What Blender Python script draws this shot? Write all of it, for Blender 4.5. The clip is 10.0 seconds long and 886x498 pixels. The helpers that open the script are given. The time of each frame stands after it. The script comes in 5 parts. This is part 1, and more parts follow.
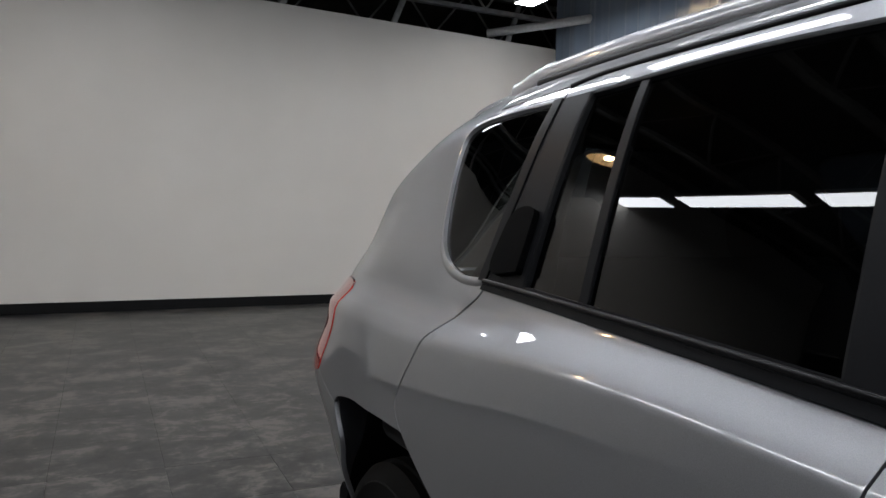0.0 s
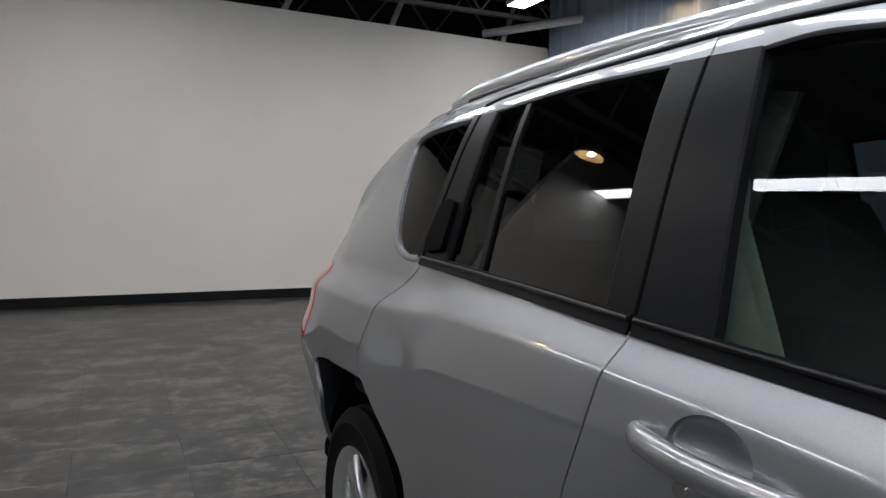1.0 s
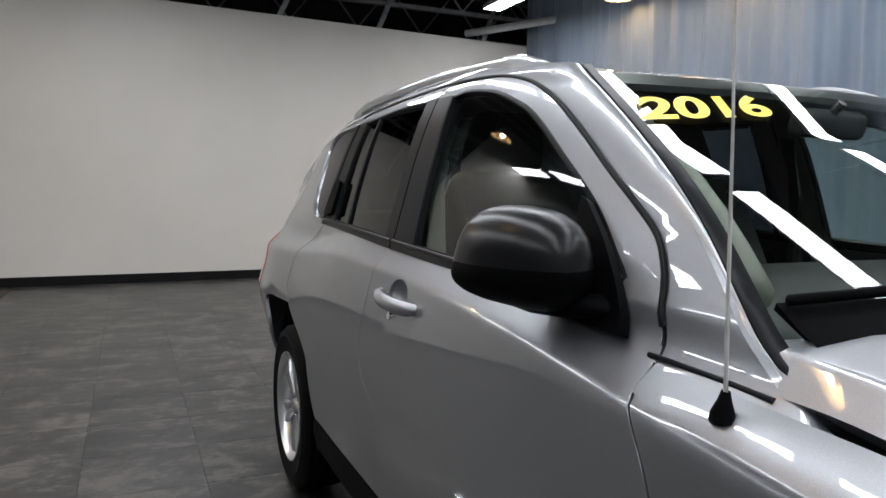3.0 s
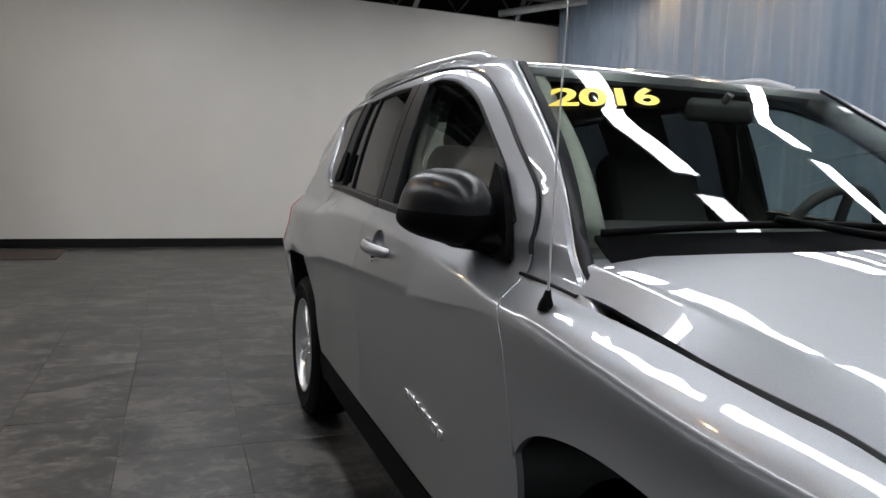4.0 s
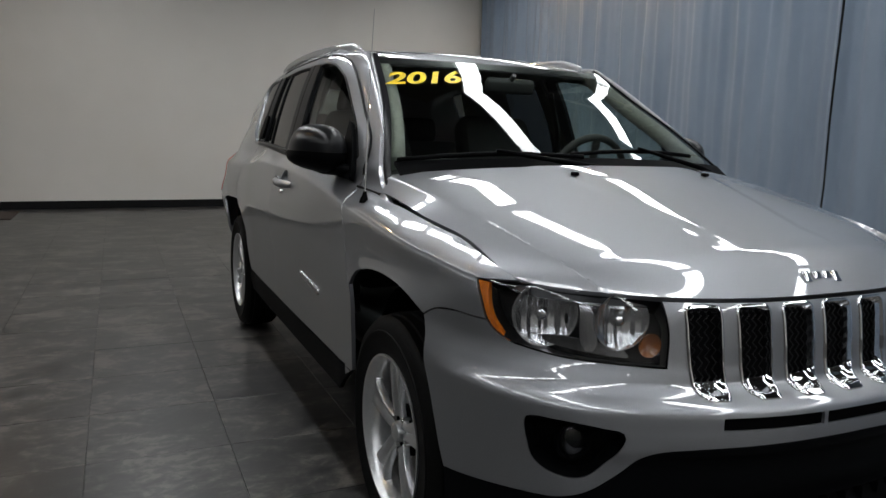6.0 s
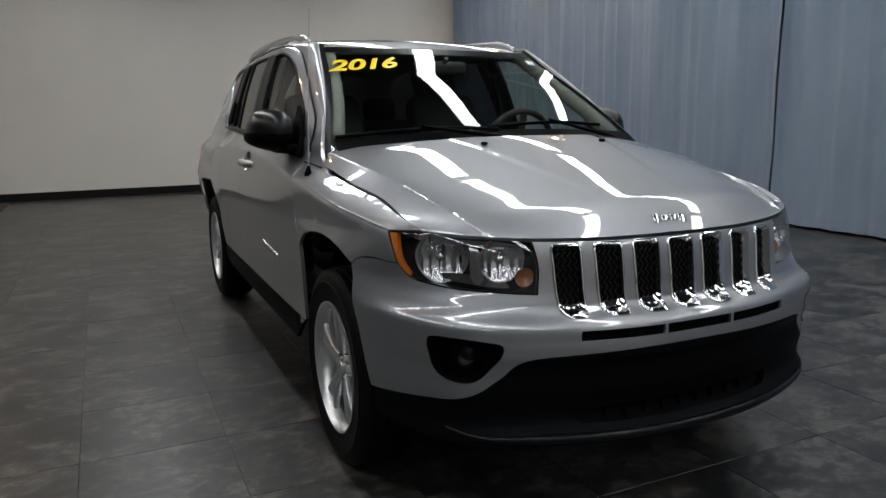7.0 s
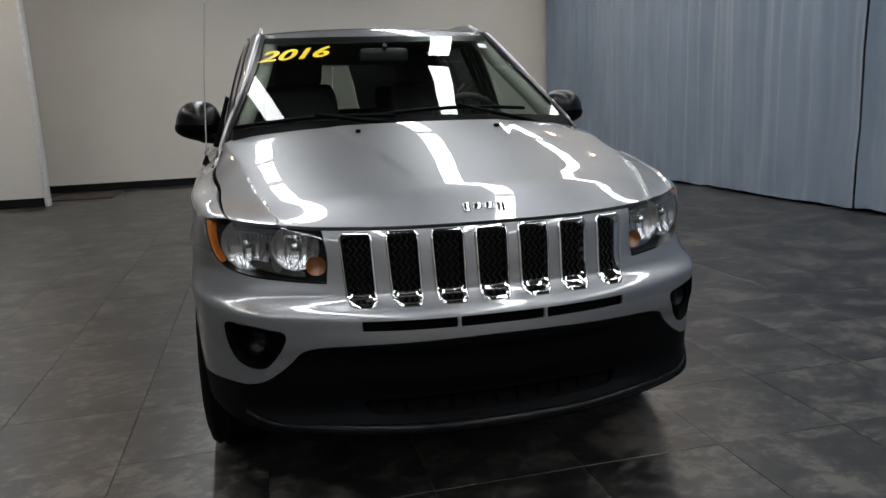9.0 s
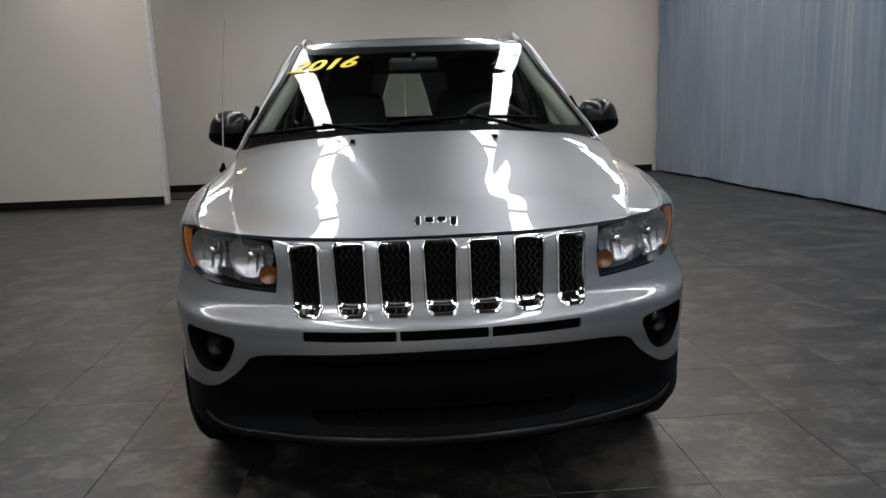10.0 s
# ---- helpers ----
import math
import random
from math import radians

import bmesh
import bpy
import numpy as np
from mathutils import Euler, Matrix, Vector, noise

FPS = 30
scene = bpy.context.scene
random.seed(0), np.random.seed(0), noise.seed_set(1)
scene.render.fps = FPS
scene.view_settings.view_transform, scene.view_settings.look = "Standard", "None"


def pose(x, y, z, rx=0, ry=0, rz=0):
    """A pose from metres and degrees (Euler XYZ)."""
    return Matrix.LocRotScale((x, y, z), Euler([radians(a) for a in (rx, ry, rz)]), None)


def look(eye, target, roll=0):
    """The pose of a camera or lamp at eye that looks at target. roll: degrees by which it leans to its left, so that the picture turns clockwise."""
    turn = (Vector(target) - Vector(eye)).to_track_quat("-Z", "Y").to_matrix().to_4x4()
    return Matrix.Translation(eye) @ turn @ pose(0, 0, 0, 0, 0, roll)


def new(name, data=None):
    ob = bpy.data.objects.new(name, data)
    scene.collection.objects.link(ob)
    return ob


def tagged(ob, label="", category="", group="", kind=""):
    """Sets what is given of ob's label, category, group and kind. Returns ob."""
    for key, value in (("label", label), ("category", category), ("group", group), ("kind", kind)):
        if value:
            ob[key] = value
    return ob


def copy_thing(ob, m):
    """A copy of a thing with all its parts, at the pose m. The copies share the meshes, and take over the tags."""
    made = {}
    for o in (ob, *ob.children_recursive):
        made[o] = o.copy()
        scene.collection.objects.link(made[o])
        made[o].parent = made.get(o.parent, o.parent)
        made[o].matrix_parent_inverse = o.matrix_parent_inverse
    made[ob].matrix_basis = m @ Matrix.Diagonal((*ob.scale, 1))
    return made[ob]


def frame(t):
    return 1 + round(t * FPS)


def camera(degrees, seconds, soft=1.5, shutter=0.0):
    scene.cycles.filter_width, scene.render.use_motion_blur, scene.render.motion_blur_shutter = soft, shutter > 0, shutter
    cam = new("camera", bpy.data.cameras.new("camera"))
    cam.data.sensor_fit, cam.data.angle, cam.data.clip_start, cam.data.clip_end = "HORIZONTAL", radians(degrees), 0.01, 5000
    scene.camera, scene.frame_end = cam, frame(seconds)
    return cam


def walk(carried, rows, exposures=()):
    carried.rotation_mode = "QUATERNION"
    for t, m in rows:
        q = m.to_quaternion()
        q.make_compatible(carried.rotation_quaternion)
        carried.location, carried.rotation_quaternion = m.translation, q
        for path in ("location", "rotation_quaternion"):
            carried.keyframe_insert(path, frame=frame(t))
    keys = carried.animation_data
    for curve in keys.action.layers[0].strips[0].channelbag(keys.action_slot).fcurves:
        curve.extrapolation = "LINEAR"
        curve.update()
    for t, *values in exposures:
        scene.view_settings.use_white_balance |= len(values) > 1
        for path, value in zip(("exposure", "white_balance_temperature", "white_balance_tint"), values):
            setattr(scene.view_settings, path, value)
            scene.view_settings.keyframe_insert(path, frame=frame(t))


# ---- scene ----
from mathutils import geometry

cam = camera(63.3, 10.0)
PATH = [
    (0, (-1.437, 2.068, 1.264), (-0.574, 3.869, 1.153), 1.82),
    (0.5, (-1.425, 1.883, 1.267), (-0.597, 3.699, 1.140), 0.72),
    (1, (-1.465, 1.633, 1.261), (-0.627, 3.445, 1.137), 1.18),
    (1.5, (-1.458, 1.391, 1.260), (-0.626, 3.206, 1.141), 0.14),
    (2, (-1.396, 1.119, 1.253), (-0.632, 2.962, 1.119), 0.26),
    (2.3, (-1.393, 0.990, 1.245), (-0.647, 2.839, 1.097), 0.28),
    (2.5, (-1.421, 0.876, 1.239), (-0.635, 2.709, 1.093), 0.54),
    (2.7, (-1.446, 0.763, 1.234), (-0.625, 2.582, 1.090), 0.42),
    (3.8, (-1.409, 0.199, 1.211), (-0.710, 2.062, 1.006), 2.41),
    (4, (-1.417, 0.109, 1.206), (-0.721, 1.971, 0.989), 2.10),
    (4.5, (-1.474, -0.162, 1.197), (-0.677, 1.658, 0.965), 1.75),
    (5.1, (-1.469, -0.465, 1.181), (-0.651, 1.343, 0.929), 3.05),
    (6.3, (-1.537, -1.086, 1.172), (-0.695, 0.698, 0.845), 0.95),
    (6.5, (-1.549, -1.174, 1.180), (-0.686, 0.598, 0.838), 0.67),
    (7, (-1.481, -1.389, 1.176), (-0.646, 0.391, 0.813), -0.56),
    (7.5, (-1.323, -1.613, 1.169), (-0.535, 0.185, 0.788), -1.49),
    (8, (-1.137, -1.627, 1.146), (-0.362, 0.176, 0.761), -2.27),
    (8.5, (-0.867, -1.589, 1.161), (-0.221, 0.258, 0.749), -1.18),
    (9, (-0.590, -1.690, 1.162), (-0.124, 0.215, 0.767), -2.09),
    (9.5, (-0.337, -1.776, 1.169), (-0.024, 0.162, 0.786), -2.93),
    (10, (-0.110, -1.735, 1.167), (0.013, 0.226, 0.796), -2.01),
]
walk(cam, [(t, look(eye, target, roll)) for t, eye, target, roll in PATH],
     exposures=[(0, 0.12, 6390, 13), (0.5, 0.25, 6390, 13), (1.5, 0.32, 6390, 13), (2.6, 0.45, 6390, 13), (4, 0.24, 6450, 13), (4.5, 0.26, 6450, 13), (5, 0.0, 6480, 12), (6.5, -0.2, 6560, 11), (8.5, -0.09, 6620, 11), (10, -0.1, 6660, 12)])

# ---------------------------------------------------------------- world and exposure
world = bpy.data.worlds.new("world")
world.use_nodes = True
world.node_tree.nodes["Background"].inputs[0].default_value = (0.02, 0.021, 0.024, 1)
world.node_tree.nodes["Background"].inputs[1].default_value = 0.2
scene.world = world
LAMP = 16.0        # strip lamps
WARM = 150.0       # warm pendant lamps


# ---------------------------------------------------------------- materials
def mat_base(name):
    m = bpy.data.materials.new(name)
    m.use_nodes = True
    nt = m.node_tree
    return m, nt, nt.nodes["Principled BSDF"]


def link(nt, a, b):
    nt.links.new(a, b)


def noise_node(nt, scale, detail=4.0, rough=0.6, coord="Object", stretch=None):
    tc = nt.nodes.new("ShaderNodeTexCoord")
    n = nt.nodes.new("ShaderNodeTexNoise")
    n.inputs["Scale"].default_value = scale
    n.inputs["Detail"].default_value = detail
    n.inputs["Roughness"].default_value = rough
    if stretch:
        mp = nt.nodes.new("ShaderNodeMapping")
        mp.inputs["Scale"].default_value = stretch
        link(nt, tc.outputs[coord], mp.inputs["Vector"])
        link(nt, mp.outputs["Vector"], n.inputs["Vector"])
    else:
        link(nt, tc.outputs[coord], n.inputs["Vector"])
    return n


def ramp(nt, src, stops):
    r = nt.nodes.new("ShaderNodeValToRGB")
    while len(r.color_ramp.elements) < len(stops):
        r.color_ramp.elements.new(0.5)
    for e, (p, c) in zip(r.color_ramp.elements, stops):
        e.position, e.color = p, (*c, 1)
    link(nt, src, r.inputs["Fac"])
    return r


def bump(nt, bsdf, src, strength, dist=0.01):
    b = nt.nodes.new("ShaderNodeBump")
    b.inputs["Strength"].default_value = strength
    b.inputs["Distance"].default_value = dist
    link(nt, src, b.inputs["Height"])
    link(nt, b.outputs["Normal"], bsdf.inputs["Normal"])


def plain(name, col, rough=0.5, metal=0.0, coat=0.0, grain=0.0, scale=60.0, vary=0.12, spec=0.5):
    m, nt, b = mat_base(name)
    b.inputs["Roughness"].default_value = rough
    b.inputs["Metallic"].default_value = metal
    b.inputs["Coat Weight"].default_value = coat
    b.inputs["Coat Roughness"].default_value = 0.03
    b.inputs["Specular IOR Level"].default_value = spec
    n = noise_node(nt, scale)
    lo = tuple(c * (1 - vary) for c in col)
    hi = tuple(min(1, c * (1 + vary)) for c in col)
    r = ramp(nt, n.outputs["Fac"], [(0.3, lo), (0.7, hi)])
    link(nt, r.outputs["Color"], b.inputs["Base Color"])
    if grain:
        bump(nt, b, n.outputs["Fac"], grain, 0.002)
    return m


def paint_mat():
    m, nt, b = mat_base("silver_paint")
    n = noise_node(nt, 900.0, 2.0)
    r = ramp(nt, n.outputs["Fac"], [(0.3, (0.289, 0.297, 0.317)), (0.7, (0.359, 0.367, 0.389))])
    link(nt, r.outputs["Color"], b.inputs["Base Color"])
    b.inputs["Metallic"].default_value = 0.85
    b.inputs["Roughness"].default_value = 0.43
    b.inputs["Coat Weight"].default_value = 1.0
    b.inputs["Coat Roughness"].default_value = 0.015
    b.inputs["Coat IOR"].default_value = 1.8
    return m


def glass_mat(name, tint, ior=1.5):
    m = bpy.data.materials.new(name)
    m.use_nodes = True
    nt = m.node_tree
    nt.nodes.clear()
    out = nt.nodes.new("ShaderNodeOutputMaterial")
    mix = nt.nodes.new("ShaderNodeMixShader")
    tr = nt.nodes.new("ShaderNodeBsdfTransparent")
    tr.inputs["Color"].default_value = (*tint, 1)
    gl = nt.nodes.new("ShaderNodeBsdfGlossy")
    gl.inputs["Roughness"].default_value = 0.0
    lw = nt.nodes.new("ShaderNodeLayerWeight")
    lw.inputs["Blend"].default_value = 0.5
    pw = nt.nodes.new("ShaderNodeMath")
    pw.operation = "POWER"
    pw.inputs[1].default_value = 5.0
    ma = nt.nodes.new("ShaderNodeMath")
    ma.operation = "MULTIPLY_ADD"
    ma.inputs[1].default_value = 0.94
    ma.inputs[2].default_value = 1.4 * ((ior - 1) / (ior + 1)) ** 2
    link(nt, lw.outputs["Facing"], pw.inputs[0])
    link(nt, pw.outputs[0], ma.inputs[0])
    link(nt, ma.outputs[0], mix.inputs[0])
    link(nt, tr.outputs[0], mix.inputs[1])
    link(nt, gl.outputs[0], mix.inputs[2])
    link(nt, mix.outputs[0], out.inputs[0])
    return m


def glow_mat(name, col, strength):
    m, nt, b = mat_base(name)
    b.inputs["Base Color"].default_value = (0.8, 0.8, 0.8, 1)
    b.inputs["Emission Color"].default_value = (*col, 1)
    b.inputs["Emission Strength"].default_value = strength
    return m


def floor_mat():
    m, nt, b = mat_base("slate_vinyl")
    oi = nt.nodes.new("ShaderNodeObjectInfo")
    tc = nt.nodes.new("ShaderNodeTexCoord")
    add = nt.nodes.new("ShaderNodeVectorMath")
    add.operation = "ADD"
    sc = nt.nodes.new("ShaderNodeVectorMath")
    sc.operation = "SCALE"
    sc.inputs[3].default_value = 37.0
    cmb = nt.nodes.new("ShaderNodeCombineXYZ")
    link(nt, oi.outputs["Random"], cmb.inputs[0])
    link(nt, oi.outputs["Random"], cmb.inputs[2])
    link(nt, cmb.outputs[0], sc.inputs[0])
    geo = nt.nodes.new("ShaderNodeNewGeometry")
    link(nt, geo.outputs["Position"], add.inputs[0])
    link(nt, sc.outputs[0], add.inputs[1])
    cols = []
    for scale, stretch, det in ((3.6, (0.9, 1.15, 1), 5.0), (15.0, (0.9, 1.2, 1), 8.0)):
        mp = nt.nodes.new("ShaderNodeMapping")
        mp.inputs["Scale"].default_value = stretch
        link(nt, add.outputs[0], mp.inputs["Vector"])
        n = nt.nodes.new("ShaderNodeTexNoise")
        n.inputs["Scale"].default_value = scale
        n.inputs["Detail"].default_value = det
        n.inputs["Roughness"].default_value = 0.65
        n.inputs["Distortion"].default_value = 0.6
        link(nt, mp.outputs[0], n.inputs["Vector"])
        cols.append(n)
    mx = nt.nodes.new("ShaderNodeMath")
    mx.operation = "MULTIPLY_ADD"
    mx.inputs[1].default_value = 0.55
    half = nt.nodes.new("ShaderNodeMath")
    half.operation = "MULTIPLY"
    half.inputs[1].default_value = 0.45
    link(nt, cols[1].outputs["Fac"], half.inputs[0])
    link(nt, cols[0].outputs["Fac"], mx.inputs[0])
    link(nt, half.outputs[0], mx.inputs[2])
    r = ramp(nt, mx.outputs[0], [(0.425, (0.009, 0.009, 0.0093)), (0.475, (0.019, 0.0184, 0.018)), (0.525, (0.041, 0.0386, 0.036)), (0.575, (0.09, 0.082, 0.073))])
    link(nt, r.outputs["Color"], b.inputs["Base Color"])
    rr = nt.nodes.new("ShaderNodeMapRange")
    rr.inputs[3].default_value = 0.30
    rr.inputs[4].default_value = 0.46
    link(nt, cols[1].outputs["Fac"], rr.inputs[0])
    link(nt, rr.outputs[0], b.inputs["Roughness"])
    b.inputs["Specular IOR Level"].default_value = 0.6
    bump(nt, b, cols[1].outputs["Fac"], 0.08, 0.002)
    return m


def wall_mat():
    m, nt, b = mat_base("cream_wall_paint")
    n1 = noise_node(nt, 0.5, 3.0)
    n2 = noise_node(nt, 140.0, 3.0)
    r = ramp(nt, n1.outputs["Fac"], [(0.3, (0.608, 0.577, 0.530)), (0.7, (0.668, 0.637, 0.590))])
    link(nt, r.outputs["Color"], b.inputs["Base Color"])
    b.inputs["Roughness"].default_value = 0.65
    bump(nt, b, n2.outputs["Fac"], 0.15, 0.002)
    return m


def curtain_mat():
    m, nt, b = mat_base("blue_curtain_cloth")
    n1 = noise_node(nt, 1.3, 4.0, stretch=(1, 1, 0.4))
    n2 = noise_node(nt, 420.0, 2.0)
    r = ramp(nt, n1.outputs["Fac"], [(0.3, (0.155, 0.197, 0.258)), (0.7, (0.21, 0.257, 0.322))])
    link(nt, r.outputs["Color"], b.inputs["Base Color"])
    b.inputs["Roughness"].default_value = 0.85
    b.inputs["Sheen Weight"].default_value = 0.25
    bump(nt, b, n2.outputs["Fac"], 0.2, 0.002)
    return m


PAINT = paint_mat()
BLACK = plain("black_textured_plastic", (0.0024, 0.0025, 0.0029), 0.5, grain=0.06, scale=500, spec=0.03)
TRIM = plain("satin_black_trim", (0.008, 0.0085, 0.010), 0.36, scale=200, spec=0.11)
GAPM = plain("dark_underbody", (0.005, 0.005, 0.0055), 0.85, scale=20, spec=0.03)
BUMPM = plain("moulded_black_bumper", (0.003, 0.0033, 0.004), 0.45, grain=0.05, scale=400, spec=0.04)
LIPM = plain("satin_black_lip", (0.004, 0.0045, 0.0055), 0.3, scale=200, spec=0.2)
WIREM = plain("grille_wire_black", (0.006, 0.006, 0.0066), 0.35, scale=200, spec=0.18)
FOGREF = plain("smoked_reflector", (0.02, 0.02, 0.022), 0.3, 1.0, scale=40)
MIRCAP = plain("gloss_black_mirror_cap", (0.004, 0.0043, 0.0052), 0.30, scale=200, spec=0.30)
RUBBER = plain("tyre_rubber", (0.0035, 0.0035, 0.0035), 0.6, grain=0.3, scale=120, spec=0.08)
ALLOY = plain("alloy_wheel_silver", (0.62, 0.63, 0.64), 0.3, 0.85, coat=0.6, scale=90, vary=0.05)
CHROME = plain("chrome", (0.85, 0.85, 0.86), 0.06, 1.0, scale=40, vary=0.03)
DIMCHROME = plain("lamp_backing_chrome", (0.30, 0.30, 0.31), 0.22, 1.0, scale=60, vary=0.1)
REFLECT = plain("lamp_reflector", (0.62, 0.62, 0.63), 0.22, 1.0, scale=40, vary=0.04)
DULLAMBER = plain("dull_amber_bulb", (0.28, 0.10, 0.03), 0.25, coat=0.6, scale=80)
AMBER = plain("amber_lens", (0.75, 0.20, 0.02), 0.15, coat=1.0, scale=80)
REDLENS = plain("red_tail_lens", (0.45, 0.03, 0.02), 0.12, coat=1.0, scale=80)
SMOKE = plain("lamp_housing_black", (0.010, 0.010, 0.011), 0.3, coat=0.15, scale=100, spec=0.2)
GLASS = glass_mat("clear_glass", (0.60, 0.69, 0.655))
WSGLASS = glass_mat("windshield_glass", (0.80, 0.86, 0.82))
REARG = glass_mat("rear_tinted_glass", (0.30, 0.33, 0.31))
PRIVACY = glass_mat("privacy_glass", (0.085, 0.09, 0.094))
LENS = glass_mat("lens_plastic", (0.92, 0.93, 0.94), 1.45)
SEATC = plain("grey_seat_cloth", (0.065, 0.065, 0.066), 0.85, grain=0.4, scale=300)
DARKTRIM = plain("dark_cabin_plastic", (0.03, 0.03, 0.031), 0.55, grain=0.2, scale=200)
BEIGE = plain("pale_cabin_trim", (0.27, 0.27, 0.245), 0.7, scale=60)
YELLOW = plain("yellow_sticker_vinyl", (0.88, 0.62, 0.02), 0.45, scale=70, vary=0.05)
WHITE = plain("white_sticker_vinyl", (0.75, 0.78, 0.78), 0.5, scale=70)
FLOORM = floor_mat()
WALLM = wall_mat()
CURTM = curtain_mat()
BASEB = plain("black_rubber_baseboard", (0.006, 0.006, 0.0065), 0.7, scale=30, spec=0.15)
GROUT = plain("dark_floor_joint", (0.028, 0.027, 0.026), 0.7, scale=30)
STEEL = plain("painted_steel", (0.34, 0.34, 0.33), 0.55, scale=9, vary=0.25)
DECK = plain("dark_roof_deck", (0.05, 0.045, 0.04), 0.8, scale=3, vary=0.4)
TUBE = glow_mat("strip_lamp_diffuser", (0.94, 0.98, 1.0), LAMP)
BULB = glow_mat("warm_bulb", (1.0, 0.62, 0.28), WARM)
FIXT = plain("white_lamp_housing", (0.7, 0.7, 0.69), 0.4, scale=20)
GREYWALL = plain("grey_wall_paint", (0.20, 0.195, 0.185), 0.7, scale=2, vary=0.1)
MAT = plain("brown_floor_mat", (0.05, 0.035, 0.028), 0.9, grain=0.4, scale=200)


# ---------------------------------------------------------------- mesh helpers
def step01(x, a, b):
    t = np.clip((np.asarray(x, float) - a) / (b - a), 0, 1)
    return t * t * (3 - 2 * t)


def tab(pairs):
    """A smooth curve through (x, y) pairs as a function of arrays."""
    xs = np.array([a for a, _ in pairs], float)
    ys = np.array([b for _, b in pairs], float)
    m = np.gradient(ys, xs)

    def f(x):
        x = np.clip(np.asarray(x, float), xs[0], xs[-1])
        i = np.clip(np.searchsorted(xs, x) - 1, 0, len(xs) - 2)
        h = xs[i + 1] - xs[i]
        s = (x - xs[i]) / h
        return ((2 * s**3 - 3 * s**2 + 1) * ys[i] + (s**3 - 2 * s**2 + s) * h * m[i] + (-2 * s**3 + 3 * s**2) * ys[i + 1] + (s**3 - s**2) * h * m[i + 1])
    return f


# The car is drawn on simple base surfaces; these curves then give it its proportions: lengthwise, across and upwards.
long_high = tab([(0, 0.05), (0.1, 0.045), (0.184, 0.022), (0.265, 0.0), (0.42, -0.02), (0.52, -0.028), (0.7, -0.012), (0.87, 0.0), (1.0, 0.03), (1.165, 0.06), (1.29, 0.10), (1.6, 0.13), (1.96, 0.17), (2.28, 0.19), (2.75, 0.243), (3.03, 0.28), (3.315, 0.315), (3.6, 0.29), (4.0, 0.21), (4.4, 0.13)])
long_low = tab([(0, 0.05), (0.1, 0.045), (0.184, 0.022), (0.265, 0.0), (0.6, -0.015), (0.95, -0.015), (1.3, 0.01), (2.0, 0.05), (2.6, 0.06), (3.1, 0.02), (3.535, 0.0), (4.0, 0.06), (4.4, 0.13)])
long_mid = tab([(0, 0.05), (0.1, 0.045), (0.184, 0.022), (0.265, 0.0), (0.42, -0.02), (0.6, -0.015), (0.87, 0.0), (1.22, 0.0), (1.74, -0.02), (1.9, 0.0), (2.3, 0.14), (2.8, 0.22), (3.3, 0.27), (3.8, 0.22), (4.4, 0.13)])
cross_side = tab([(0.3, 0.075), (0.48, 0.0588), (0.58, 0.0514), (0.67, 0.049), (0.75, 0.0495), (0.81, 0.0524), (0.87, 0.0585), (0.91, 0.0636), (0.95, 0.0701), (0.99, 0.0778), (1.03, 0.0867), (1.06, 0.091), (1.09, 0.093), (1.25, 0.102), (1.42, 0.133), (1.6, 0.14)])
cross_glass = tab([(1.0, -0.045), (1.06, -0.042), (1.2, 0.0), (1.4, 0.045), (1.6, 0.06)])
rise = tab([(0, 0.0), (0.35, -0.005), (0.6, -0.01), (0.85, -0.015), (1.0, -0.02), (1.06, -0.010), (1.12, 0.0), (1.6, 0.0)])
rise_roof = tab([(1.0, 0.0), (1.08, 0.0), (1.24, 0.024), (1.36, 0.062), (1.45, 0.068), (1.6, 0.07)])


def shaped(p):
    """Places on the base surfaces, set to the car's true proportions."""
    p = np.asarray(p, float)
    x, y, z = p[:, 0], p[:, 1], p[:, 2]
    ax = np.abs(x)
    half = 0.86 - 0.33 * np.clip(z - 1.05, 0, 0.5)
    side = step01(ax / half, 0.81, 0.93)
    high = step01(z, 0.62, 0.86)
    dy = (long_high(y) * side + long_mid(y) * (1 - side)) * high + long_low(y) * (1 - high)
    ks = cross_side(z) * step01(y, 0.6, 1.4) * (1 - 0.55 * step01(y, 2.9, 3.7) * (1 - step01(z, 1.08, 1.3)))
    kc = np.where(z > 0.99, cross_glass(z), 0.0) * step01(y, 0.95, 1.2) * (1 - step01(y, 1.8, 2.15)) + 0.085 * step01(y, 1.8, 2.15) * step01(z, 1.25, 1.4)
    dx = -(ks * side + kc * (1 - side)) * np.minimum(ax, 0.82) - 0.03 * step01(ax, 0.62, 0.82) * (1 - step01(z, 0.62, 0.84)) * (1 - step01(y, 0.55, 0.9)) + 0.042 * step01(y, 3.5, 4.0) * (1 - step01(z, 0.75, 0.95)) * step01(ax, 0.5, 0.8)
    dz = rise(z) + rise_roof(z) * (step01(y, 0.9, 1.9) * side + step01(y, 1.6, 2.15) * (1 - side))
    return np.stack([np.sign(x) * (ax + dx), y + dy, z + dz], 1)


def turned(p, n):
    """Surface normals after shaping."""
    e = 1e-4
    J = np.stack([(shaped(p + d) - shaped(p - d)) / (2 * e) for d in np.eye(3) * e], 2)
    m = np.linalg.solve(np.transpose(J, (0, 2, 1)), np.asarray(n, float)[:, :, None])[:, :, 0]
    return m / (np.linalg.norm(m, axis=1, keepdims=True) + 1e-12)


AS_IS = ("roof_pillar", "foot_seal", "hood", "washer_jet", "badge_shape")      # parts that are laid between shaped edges


